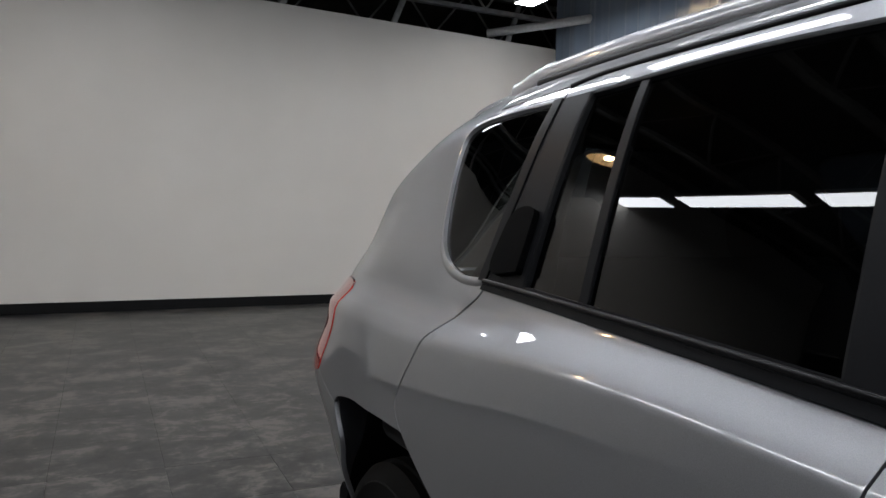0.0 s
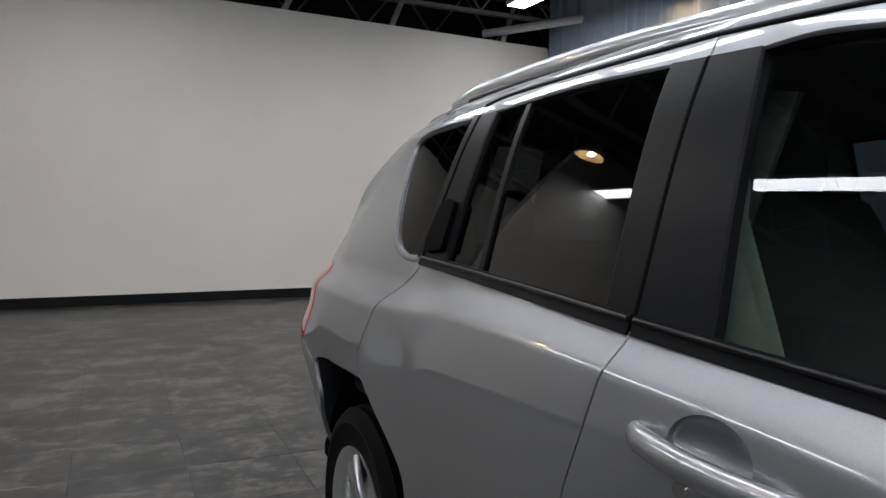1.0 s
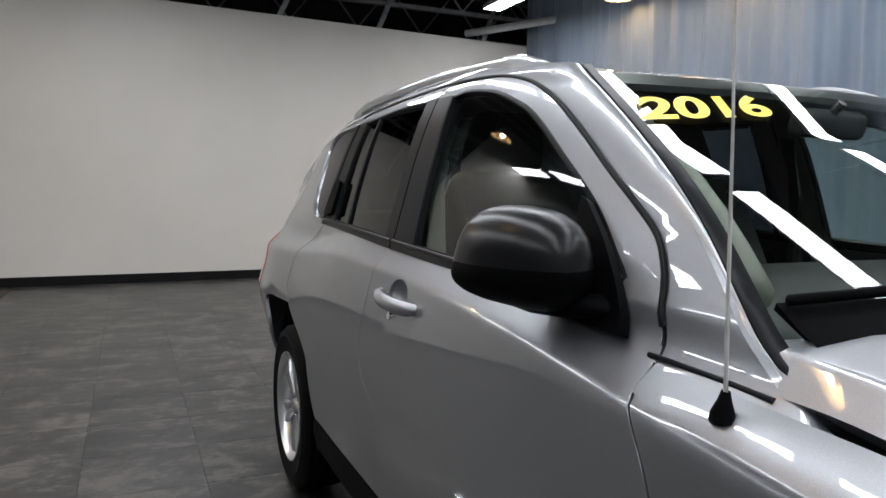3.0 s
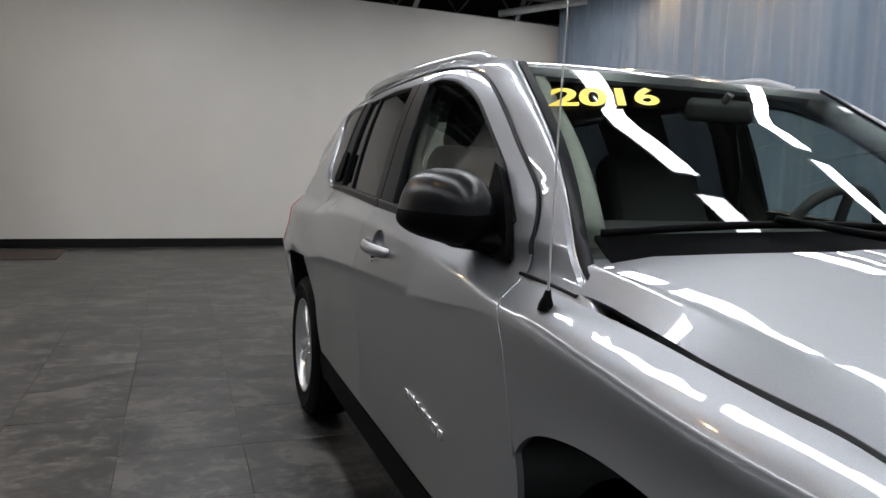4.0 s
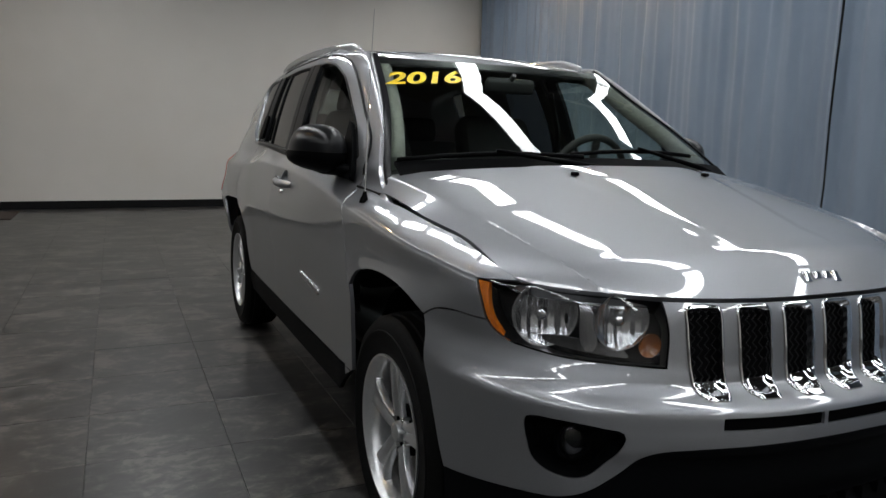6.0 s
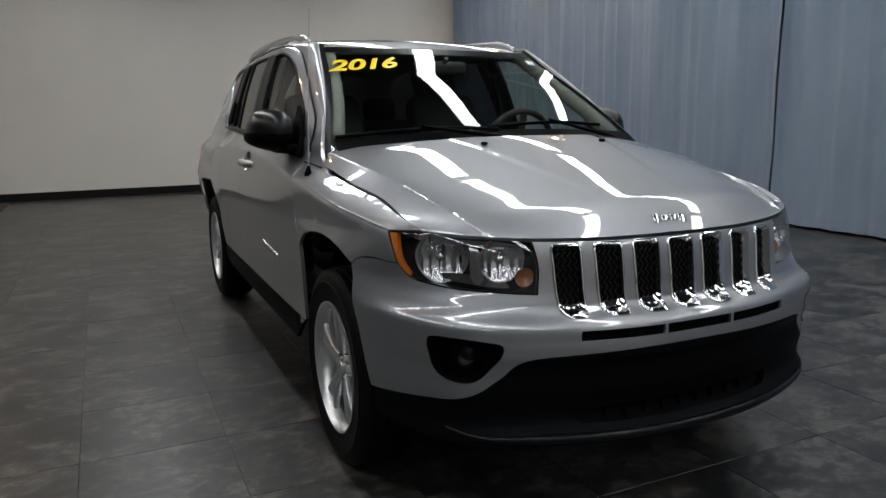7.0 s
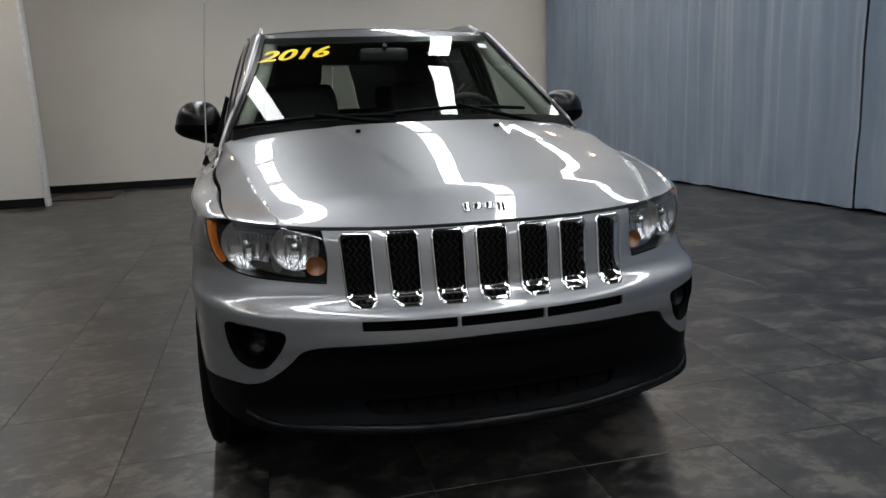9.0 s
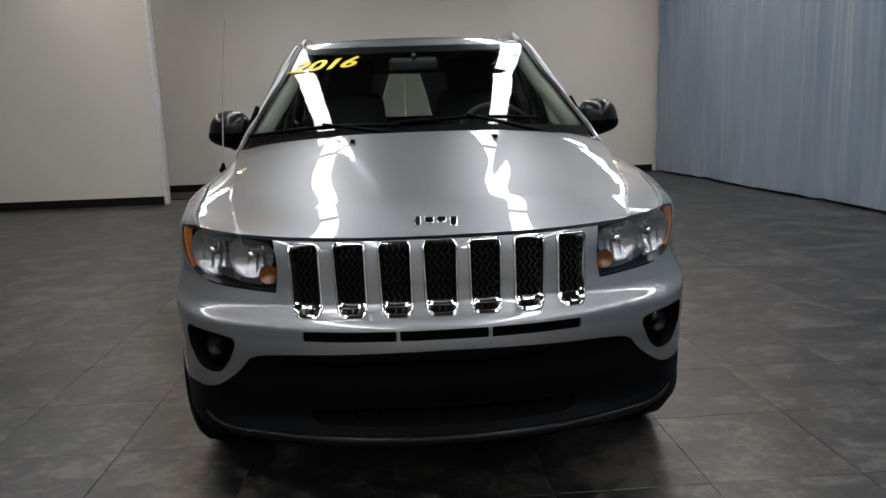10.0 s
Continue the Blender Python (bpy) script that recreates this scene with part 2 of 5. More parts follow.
def on_car(ob):
    """Whether a part belongs to the car's body (its wheels keep their round shape)."""
    while ob is not None:
        if ob.name.startswith("wheel"):
            return False
        if ob.name == "car":
            return True
        ob = ob.parent
    return False


def obj_from(name, verts, faces, material, parent=None, normals=None, smooth=True, sharp=None):
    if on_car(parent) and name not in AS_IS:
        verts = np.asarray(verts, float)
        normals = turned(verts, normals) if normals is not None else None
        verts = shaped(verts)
    me = bpy.data.meshes.new(name)
    me.from_pydata([tuple(map(float, v)) for v in verts], [], [tuple(map(int, f)) for f in faces])
    me.update()
    if smooth:
        me.polygons.foreach_set("use_smooth", [True] * len(me.polygons))
    if sharp:
        me.set_sharp_from_angle(angle=radians(sharp))
    if normals is not None:
        me.normals_split_custom_set_from_vertices([tuple(map(float, v)) for v in normals])
    me.materials.append(material)
    ob = new(name, me)
    if parent is not None:
        ob.parent = parent
    return ob


def part(name, bm, material, parent, label="", sharp=35.0, smooth=True):
    """One bmesh as one mesh object under a thing or part."""
    bmesh.ops.recalc_face_normals(bm, faces=bm.faces)
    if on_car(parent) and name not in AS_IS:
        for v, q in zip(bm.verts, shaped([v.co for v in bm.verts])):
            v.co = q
    me = bpy.data.meshes.new(name)
    bm.to_mesh(me)
    bm.free()
    if smooth:
        me.polygons.foreach_set("use_smooth", [True] * len(me.polygons))
        me.set_sharp_from_angle(angle=radians(sharp))
    me.materials.append(material)
    ob = new(name, me)
    if parent is not None:
        ob.parent = parent
    if label:
        tagged(ob, label)
    return ob


def box(sx, sy, sz, bevel=0.0, seg=2, m=None):
    bm = bmesh.new()
    bmesh.ops.create_cube(bm, size=1.0)
    bmesh.ops.scale(bm, vec=(sx, sy, sz), verts=bm.verts)
    if bevel:
        bmesh.ops.bevel(bm, geom=bm.edges[:], offset=bevel, segments=seg, profile=0.5, affect="EDGES")
    if m is not None:
        bmesh.ops.transform(bm, matrix=m, verts=bm.verts)
    return bm


def tube(pts, r, seg=10, cap=True):
    """A round bar along a list of points, radius a number or a list."""
    bm = bmesh.new()
    pts = [Vector(p) for p in pts]
    rings = []
    for i, p in enumerate(pts):
        d = (pts[min(i + 1, len(pts) - 1)] - pts[max(i - 1, 0)]).normalized()
        a = d.cross(Vector((0, 0, 1)))
        if a.length < 1e-3:
            a = d.cross(Vector((1, 0, 0)))
        a.normalize()
        b = d.cross(a)
        rr = float(r[i] if isinstance(r, (list, tuple)) else r)
        rings.append([bm.verts.new(p + rr * (math.cos(k) * a + math.sin(k) * b)) for k in [2 * math.pi * j / seg for j in range(seg)]])
    for q, w in zip(rings, rings[1:]):
        for j in range(seg):
            bm.faces.new((q[j], q[(j + 1) % seg], w[(j + 1) % seg], w[j]))
    if cap:
        bm.faces.new(rings[0][::-1])
        bm.faces.new(rings[-1])
    return bm


def lathe(profile, seg=48, axis="x"):
    """Turn a profile of (along, radius) round an axis."""
    bm = bmesh.new()
    rings = []
    for a, r in profile:
        ring = []
        for j in range(seg):
            k = 2 * math.pi * j / seg
            v = (a, r * math.cos(k), r * math.sin(k)) if axis == "x" else ((r * math.cos(k), a, r * math.sin(k)) if axis == "y" else (r * math.cos(k), r * math.sin(k), a))
            ring.append(bm.verts.new(v))
        rings.append(ring)
    for q, w in zip(rings, rings[1:]):
        for j in range(seg):
            bm.faces.new((q[j], q[(j + 1) % seg], w[(j + 1) % seg], w[j]))
    return bm


def spline(pts, step=0.015, closed=False, corner=()):
    """A smooth line through points (Catmull-Rom); corners stay sharp."""
    p = [np.array(q, float) for q in pts]
    n = len(p)
    out = []
    last = n if closed else n - 1
    for i in range(last):
        a, b = p[i], p[(i + 1) % n]
        pre = p[(i - 1) % n] if (closed or i > 0) else a
        post = p[(i + 2) % n] if (closed or i < n - 2) else b
        ta = (b - a) * 1.0 if i in corner else (b - pre) / 2
        tb = (b - a) * 1.0 if (i + 1) % n in corner else (post - a) / 2
        L = np.linalg.norm(b - a)
        ta *= min(1.0, 1.2 * L / (np.linalg.norm(ta) + 1e-9))
        tb *= min(1.0, 1.2 * L / (np.linalg.norm(tb) + 1e-9))
        k = max(1, int(math.ceil(L / step)))
        for s in np.arange(k) / k:
            h = (2 * s**3 - 3 * s**2 + 1, s**3 - 2 * s**2 + s, -2 * s**3 + 3 * s**2, s**3 - s**2)
            out.append(h[0] * a + h[1] * ta + h[2] * b + h[3] * tb)
    if not closed:
        out.append(p[-1])
    return np.array(out)


def soft(t, r):
    return 0.5 * (t + np.sqrt(t * t + r * r))


def inside(poly, pts):
    x, y = pts[:, 0], pts[:, 1]
    r = np.zeros(len(pts), bool)
    a = poly
    b = np.roll(poly, -1, 0)
    for (x1, y1), (x2, y2) in zip(a, b):
        if y1 != y2:
            r ^= ((y1 > y) != (y2 > y)) & (x < (x2 - x1) * (y - y1) / (y2 - y1) + x1)
    return r


def area2(p):
    return np.sum(p[:, 0] * np.roll(p[:, 1], -1) - np.roll(p[:, 0], -1) * p[:, 1])


def shrink(p, g):
    """Move a loop inwards by g (outwards for a negative g)."""
    if area2(p) < 0:
        p = p[::-1]
    t = np.roll(p, -1, 0) - np.roll(p, 1, 0)
    t /= np.linalg.norm(t, axis=1, keepdims=True) + 1e-9
    return p + g * np.stack([-t[:, 1], t[:, 0]], 1)


def surf_normals(surf, uv, flip=False):
    e = 0.002
    du = surf(uv + [e, 0]) - surf(uv - [e, 0])
    dv = surf(uv + [0, e]) - surf(uv - [0, e])
    n = np.cross(du, dv)
    n /= np.linalg.norm(n, axis=1, keepdims=True) + 1e-12
    return -n if flip else n


def panel(name, outer, holes, surf, material, parent, step=0.02, gap=0.0022, flange=0.014, offset=0.0, mirror=False, hole_flange=None, label="", creases=(), exact=True):
    """A sheet cut by outlines in the surface's own plane and laid on the surface, with turned-in edges and mesh edges along its creases."""
    loops = [shrink(np.asarray(outer, float), gap)] + [shrink(np.asarray(h, float), -gap) for h in holes]
    ring = np.concatenate(loops)
    lo, hi = loops[0].min(0), loops[0].max(0)
    gx, gy = np.meshgrid(np.arange(lo[0], hi[0], step), np.arange(lo[1], hi[1], step))
    pts = np.stack([gx.ravel(), gy.ravel()], 1)
    ok = inside(loops[0], pts)
    for h in loops[1:]:
        ok &= ~inside(h, pts)
    pts = pts[ok]
    if len(pts):
        near = np.full(len(pts), 9.0)
        for c in range(0, len(ring), 200):
            d = np.linalg.norm(pts[:, None] - ring[None, c:c + 200], axis=2).min(1)
            near = np.minimum(near, d)
        pts = pts[near > step * 0.45]
    runs = []
    for line in creases:
        line = np.asarray(line, float)
        ok = inside(loops[0], line)
        for h in loops[1:]:
            ok &= ~inside(h, line)
        ok &= np.array([np.linalg.norm(ring - q, axis=1).min() > 0.004 for q in line])
        runs += [line[r] for r in np.split(np.arange(len(line)), np.where(~ok)[0]) if len(r) > 2 and ok[r[1:]].all()]
    runs = [r[1:] for r in runs]
    if runs and len(pts):
        near = np.min([np.linalg.norm(pts[:, None] - r[None], axis=2).min(1) for r in runs], axis=0)
        pts = pts[near > step * 0.5]
    edges, k = [], 0
    for L in loops:
        edges += [(k + i, k + (i + 1) % len(L)) for i in range(len(L))]
        k += len(L)
    for r in runs:
        edges += [(k + i, k + i + 1) for i in range(len(r) - 1)]
        k += len(r)
    allp = np.concatenate([ring] + runs + ([pts] if len(pts) else []))
    cdt = geometry.delaunay_2d_cdt([Vector(p) for p in allp], edges, [], 0, 1e-7)
    vs = np.array([tuple(v) for v in cdt[0]])
    tri = np.array([f for f in cdt[2] if len(f) == 3])
    where = {o: k for k, src in enumerate(cdt[3]) for o in src}
    cen = vs[tri].mean(1)
    ok = inside(loops[0], cen)
    for h in loops[1:]:
        ok &= ~inside(h, cen)
    tri = tri[ok]
    N = surf_normals(surf, vs)
    P = surf(vs) + offset * N
    verts, norms, faces = [P], [N], [tri]
    n0, base = len(P), 0
    for li, L in enumerate(loops):
        depth = flange if (li == 0 or hole_flange is None) else hole_flange
        m = len(L)
        top = np.array([where.get(base + q, -1) for q in range(m)])
        base += m
        if not depth or (top < 0).any():
            continue
        nl = surf_normals(surf, L)
        a = surf(L) + offset * nl
        t = np.roll(a, -1, 0) - np.roll(a, 1, 0)
        en = np.cross(t, nl)
        en /= np.linalg.norm(en, axis=1, keepdims=True) + 1e-9
        en = en if li == 0 else -en
        b = a - min(depth, 0.0025) * nl
        c = a - depth * nl
        idx = np.arange(m)
        nx = (idx + 1) % m
        verts += [b, c]
        norms += [en, en]
        A, B, C = top, n0 + idx, n0 + m + idx
        for p, q in ((A, B), (B, C)):
            faces.append(np.stack([p, q, q[nx]], 1) if li == 0 else np.stack([q, p, q[nx]], 1))
            faces.append(np.stack([p, q[nx], p[nx]], 1) if li == 0 else np.stack([q[nx], p, p[nx]], 1))
        n0 += 2 * m
    V, NN, fc = np.concatenate(verts), np.concatenate(norms), np.concatenate(faces)
    if mirror:
        V = V * [-1, 1, 1]
        NN = NN * [-1, 1, 1]
        fc = fc[:, ::-1]
    ob = obj_from(name, V, fc, material, parent, NN) if exact else obj_from(name, V, fc, material, parent, sharp=40)
    if label:
        tagged(ob, label)
    return ob


# ---------------------------------------------------------------- the car's surfaces (front at y = 0, rear towards +y, right side at -x)
YC, YR = 0.75, 3.45
crease = tab([(0.2, 0.828), (0.43, 0.862), (0.62, 0.889), (0.8, 0.914), (1.0, 0.941), (1.19, 0.966), (1.4, 0.991), (1.65, 1.014), (1.9, 1.029), (2.3, 1.040), (2.6, 1.043), (2.8, 1.036), (2.95, 1.022), (3.1, 1.015), (3.6, 1.01), (4.4, 0.99)])
edge = tab([(1.2, 1.18), (1.45, 1.27), (1.57, 1.29), (1.68, 1.338), (1.785, 1.38), (1.89, 1.416), (2.0, 1.440), (2.4, 1.456), (2.88, 1.448), (3.2, 1.425), (3.5, 1.38), (3.8, 1.292), (4.2, 1.13)])
nose = tab([(0.2, 0.14), (0.27, 0.06), (0.292, 0.020), (0.315, 0.018), (0.345, 0.055), (0.45, 0.046), (0.52, 0.034), (0.545, 0.014), (0.573, 0.011), (0.60, 0.014), (0.628, 0.017), (0.640, 0.024), (0.648, 0.038), (0.662, 0.078), (0.670, 0.090), (0.692, 0.098), (0.76, 0.108), (0.84, 0.130), (0.87, 0.15), (0.92, 0.2)])
tail_y = tab([(0.2, 4.05), (0.45, 4.16), (0.65, 4.32), (0.8, 4.36), (0.95, 4.34), (1.08, 4.29), (1.14, 4.22), (1.25, 4.10), (1.4, 3.92), (1.5, 3.78), (1.6, 3.6)])
flare = tab([(0.0, -0.014), (0.5, -0.020), (0.9, -0.023), (1.3, -0.009), (2.0, 0.0), (2.9, 0.0), (3.5, 0.014), (4.0, 0.01), (4.4, 0.0)])
wsedge = tab([(1.0, 1.16), (1.04, 1.225), (1.08, 1.29), (1.2, 1.48), (1.3, 1.64), (1.4, 1.80), (1.445, 1.87), (1.55, 2.04)])


def flank(y, z):
    """Half width of the body side up to the shoulder crease."""
    low = np.maximum(crease(y) - z, 0)
    x = 0.897 + flare(y) * step01(z, 0.35, 0.6) * step01(1.05 - z, 0.0, 0.25)
    door = step01(y, 1.0, 1.35) * (1 - step01(y, 3.2, 3.6))
    return x - 0.0125 * (low / 0.3) ** 2 * (1 - door) - 0.028 * step01(y, 2.6, 4.0) - 0.036 * step01(z, 0.72, 0.87) * step01(y, 0.48, 0.70) * (1 - step01(y, 0.75, 1.35))


NF, MF = 2.35, 2.0


def yc(z):
    """Where the nose's round ends: further back at the headlights than in the bumper."""
    return 0.70 + 0.20 * step01(np.asarray(z, float), 0.63, 0.755)


shut_x = tab([(0.43, 0.708), (0.52, 0.721), (0.6, 0.731), (0.68, 0.741), (0.76, 0.750), (0.84, 0.761), (0.92, 0.773), (1.0, 0.789), (1.1, 0.806), (1.2, 0.821), (1.3, 0.833), (1.36, 0.839)])   # hood edge in plan
shut = tab([(0.43, 0.882), (0.52, 0.917), (0.60, 0.941), (0.68, 0.956), (0.76, 0.969), (0.84, 0.980), (0.92, 0.990), (1.0, 0.998), (1.08, 1.0055), (1.16, 1.011), (1.24, 1.016), (1.30, 1.019), (1.36, 1.021)])


def edge_r(y):
    """Softness of the shoulder crease."""
    return 0.010 - 0.003 * step01(np.asarray(y, float), 1.1, 1.7)


def top_slope(y):
    """Slope of the fender top that brings it to the hood edge."""
    z = float(shut(y))
    c = (max(float(yc(z)) - y, 0.0) / (float(yc(z)) - float(nose(z)))) ** (MF / 2)
    k = math.sqrt(max(1 - c * c, 0.0)) ** (2 / NF)
    return (float(flank(y, z)) - float(shut_x(y)) / k) / float(soft(z - float(crease(y)), float(edge_r(y))))


_ly = np.linspace(0.45, 1.16, 20)
_lp = np.polyfit(_ly, [top_slope(float(y)) for y in _ly], 4)
lean = tab([(float(y), float(np.polyval(_lp, y))) for y in (0.40, 0.5, 0.6, 0.7, 0.8, 0.9, 1.0, 1.1, 1.18)] + [(1.32, 1.60), (1.5, 1.36), (1.75, 1.16), (2.0, 1.08), (2.4, 1.1), (2.8, 1.15), (3.1, 1.2), (3.4, 1.2), (4.4, 1.2)])


def glass_x(y, z):
    """Half width of the plane of the side windows."""
    return 0.848 - 0.31 * (z - 1.09) - 0.018 * step01(y, 2.2, 3.1) - 0.03 * step01(y, 3.05, 3.6) - 0.025 * soft(2.23 - y, 0.10)


def tuck(y, z, turn=0.024):
    """Roof edge rounding and the turn in towards the windscreen."""
    a = 1.9 * soft(z - edge(y) - 0.012, 0.02) * step01(z, 1.12, 1.2) + 0.1 * np.clip(z - 1.12, 0, 1) ** 2
    wf = np.clip(1 - (y - wsedge(z)) / 0.28, 0, 1.2)
    return a + turn * wf ** 2 * step01(z, 1.03, 1.10)


def width(y, z):
    zc = crease(y)
    r = edge_r(y)
    xl = flank(y, z) - lean(y) * soft(z - zc, r)
    s = np.clip((z - zc) / np.maximum(shut(y) - zc, 0.02), 0, 1)
    xl = xl + 0.036 * s * (1 - s) * step01(y, 0.4, 0.6) * (1 - step01(y, 1.1, 1.3))
    xg = glass_x(y, z)
    xm = 0.5 * (xl + xg + np.sqrt((xl - xg) ** 2 + (0.005 + 0.018 * (1 - step01(y, 1.3, 1.7))) ** 2))
    up = step01(y, 1.08, 1.28) * step01(z, 1.0, 1.085)
    x = xl + up * (xm - xl)
    return np.maximum(x - tuck(y, z), 0.05)


_ph = np.linspace(0, math.pi / 2, 2001)
_x = 0.89 * np.sin(_ph) ** (2 / NF)
_y = YC - (YC - 0.05) * np.cos(_ph) ** (2 / MF)
_s = np.concatenate([[0], np.cumsum(np.hypot(np.diff(_x), np.diff(_y)))])
UF = float(_s[-1])
NB, MB = 4.2, 3.1


def blunt(z):
    """How square the tail's corners are in plan: less so above the belt."""
    return 1 - 0.22 * step01(np.asarray(z, float), 1.0, 1.16)


_xr = 0.89 * np.cos(_ph) ** (2 / NB)
_yr = YR + (4.35 - YR) * np.sin(_ph) ** (2 / MB)
_sr = np.concatenate([[0], np.cumsum(np.hypot(np.diff(_xr), np.diff(_yr)))])
UR = float(_sr[-1])
US = YR - YC


def body(uv):
    """Body side and ends: u runs from the nose's middle round to the tail's middle, v is the height."""
    u, z = uv[:, 0], uv[:, 1]
    sg = np.where(u < 0, -1.0, 1.0)
    u = np.abs(u)
    ph = np.interp(u, _s, _ph)
    y0 = nose(z)
    fx = np.sin(ph) ** (2 / NF)
    yn = yc(z)
    yf = yn - (yn - y0) * np.cos(ph) ** (2 / MF)
    pr = np.interp(u - UF - US, _sr, _ph)
    ye = tail_y(z)
    yb = YR + (ye - YR) * np.sin(pr) ** (2 / (MB * blunt(z)))
    bx = np.clip(np.cos(pr), 0, 1) ** (2 / (NB * blunt(z)))
    y = np.where(u < UF, yf, np.where(u < UF + US, yn + (u - UF) * (YR - yn) / US, yb))
    k = np.where(u < UF, fx, np.where(u < UF + US, 1.0, bx))
    return np.stack([sg * k * width(y, z), y, z], 1)


def side_glass(uv):
    """The windows' own surface, without the shoulder below them."""
    p = body(uv)
    y, z = p[:, 1], p[:, 2]
    return np.stack([glass_x(y, z) - tuck(y, z, 0.0) + 0.001, y, z], 1)


def nose_row(z):
    q = np.sin(_ph) ** (2 / NF)
    yn = float(yc(z))
    y = yn - (yn - float(nose(z))) * np.cos(_ph) ** (2 / MF)
    return q * width(y, np.full(len(y), z)), np.maximum.accumulate(y)


def F(x, z):
    """Outline point on the front, by its x."""
    xs, _ = nose_row(z)
    return (math.copysign(float(np.interp(abs(x), np.maximum.accumulate(xs), _s)), x), z)


def S(y, z):
    """Outline point on the side, by its y."""
    yn = float(yc(z))
    if y < yn:
        return (float(np.interp(y, nose_row(z)[1], _s)), z)
    if y <= YR:
        return (UF + (y - yn) * US / (YR - yn), z)
    c = min(1.0, ((y - YR) / (float(tail_y(z)) - YR))) ** (MB * float(blunt(z)) / 2)
    return (UF + US + float(np.interp(math.asin(c), _ph, _sr)), z)


hood_c = tab([(0.08, 0.915), (0.17, 0.938), (0.25, 0.953), (0.36, 0.975), (0.55, 1.016), (0.8, 1.073), (0.95, 1.105), (1.1, 1.125), (1.3, 1.14)])


_gy = np.linspace(0.43, 1.36, 80)
_gx = body(np.array([S(float(y), float(shut(y))) for y in _gy]))[:, 0] - 0.002


HOOD_C = body(np.array([S(0.43, float(shut(0.43)))]))[0]          # front corner of the hood
zfront = tab([(0.0, 0.852), (0.25, 0.854), (0.45, 0.860), (0.55, 0.867), (0.63, 0.871), (float(HOOD_C[0]), float(shut(0.43)))])
_hx = np.linspace(0, float(HOOD_C[0]) + 0.02, 120)
_hy = body(np.array([F(float(x), float(zfront(x))) for x in _hx]))[:, 1]


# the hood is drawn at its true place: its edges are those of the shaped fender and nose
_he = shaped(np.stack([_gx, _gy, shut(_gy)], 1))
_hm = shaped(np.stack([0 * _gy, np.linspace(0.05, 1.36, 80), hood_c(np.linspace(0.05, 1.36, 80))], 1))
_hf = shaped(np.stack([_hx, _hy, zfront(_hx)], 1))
_ex, _ez, _mz = np.polyfit(_he[:, 1], _he[:, 0], 4), np.polyfit(_he[:, 1], _he[:, 2], 4), np.polyfit(_hm[:, 1], _hm[:, 2], 5)
_fy, _fz = np.polyfit(_hf[:, 0] ** 2, _hf[:, 1], 5), np.polyfit(_hf[:, 0] ** 2, _hf[:, 2], 4)
rib_x = tab([(0.3, 0.56), (0.42, 0.595), (0.5, 0.618), (0.57, 0.630), (0.70, 0.648), (0.77, 0.660), (0.86, 0.675), (0.98, 0.698), (1.1, 0.713), (1.215, 0.725), (1.4, 0.735)])
rib_drop = tab([(0.3, 0.52), (0.42, 0.55), (0.57, 0.60), (0.70, 0.65), (0.86, 0.65), (0.98, 0.63), (1.215, 0.60), (1.4, 0.58)])


def rim_x(y):
    """Half width of the raised middle of the hood."""
    return 0.215 + 0.26 * np.clip(np.asarray(y, float) - 0.62, -0.2, 0.5)


def hood(uv):
    x, y = np.abs(uv[:, 0]), uv[:, 1]
    yy = np.clip(y, _he[0, 1], None)
    xe, ze = np.polyval(_ex, yy), np.polyval(_ez, yy) + 0.002 - 0.25 * np.clip(_he[0, 1] - y, 0, 1)
    zc = np.polyval(_mz, y)
    xk, zk = rib_x(y), zc - (zc - ze) * rib_drop(y)
    top = zc - (zc - zk) * (x / xk) ** 2.1
    out = zk - (zk - ze) * (x - xk) / np.maximum(xe - xk, 0.02)
    r = 0.0015 + 0.03 * (1 - step01(y, 0.42, 0.8))
    z = 0.5 * (top + out - np.sqrt((top - out) ** 2 + r * r))
    z = np.where(x > xk, np.maximum(z, out - 0.004), z)
    z += 0.0035 * (1 - step01(x, rim_x(y) - 0.012, rim_x(y) + 0.035)) * step01(y, 0.22, 0.6) - 0.003
    d = np.clip(y - np.polyval(_fy, x * x), -0.02, 0.13) / 0.13
    low = np.polyval(_fz, x * x) + 0.004
    return np.stack([uv[:, 0], y, z - np.maximum(z - low, 0) * (1 - d) ** 2.3], 1)


def ws_x(z):
    return 0.692 - 0.305 * (z - 1.06)


def ws_y(x, z):
    s = (z - 1.06) / 0.40
    return 0.985 + 0.85 * s + 0.05 * s * (s - 1) + (0.5 - 0.3 * np.clip(s, 0, 1.1)) * x * x


def windscreen(uv):
    x, z = uv[:, 0], uv[:, 1]
    return np.stack([x, ws_y(x, z), z], 1)


def pillar(uv):
    """Front face of the right roof pillar: t runs from the glass to the door cut, z is the height."""
    t, z = uv[:, 0] / 0.14, uv[:, 1]
    yo = cut_y(z)
    xo = width(yo, z) - 0.003
    xi = ws_x(z) + 0.012
    yi = ws_y(xi, z) + 0.004
    tt = np.clip(t, 0, 1)
    a, b = shaped(np.stack([xi, yi, z], 1)), shaped(np.stack([xo, yo, z], 1))
    kx, ky, kz = 1 - (1 - tt) ** 1.35, tt ** 2.2, tt ** 1.2
    return np.stack([a[:, 0] + (b[:, 0] - a[:, 0]) * kx, a[:, 1] - 0.012 * np.sin(tt * math.pi) + (b[:, 1] - a[:, 1]) * ky, a[:, 2] + (b[:, 2] - a[:, 2]) * kz], 1)


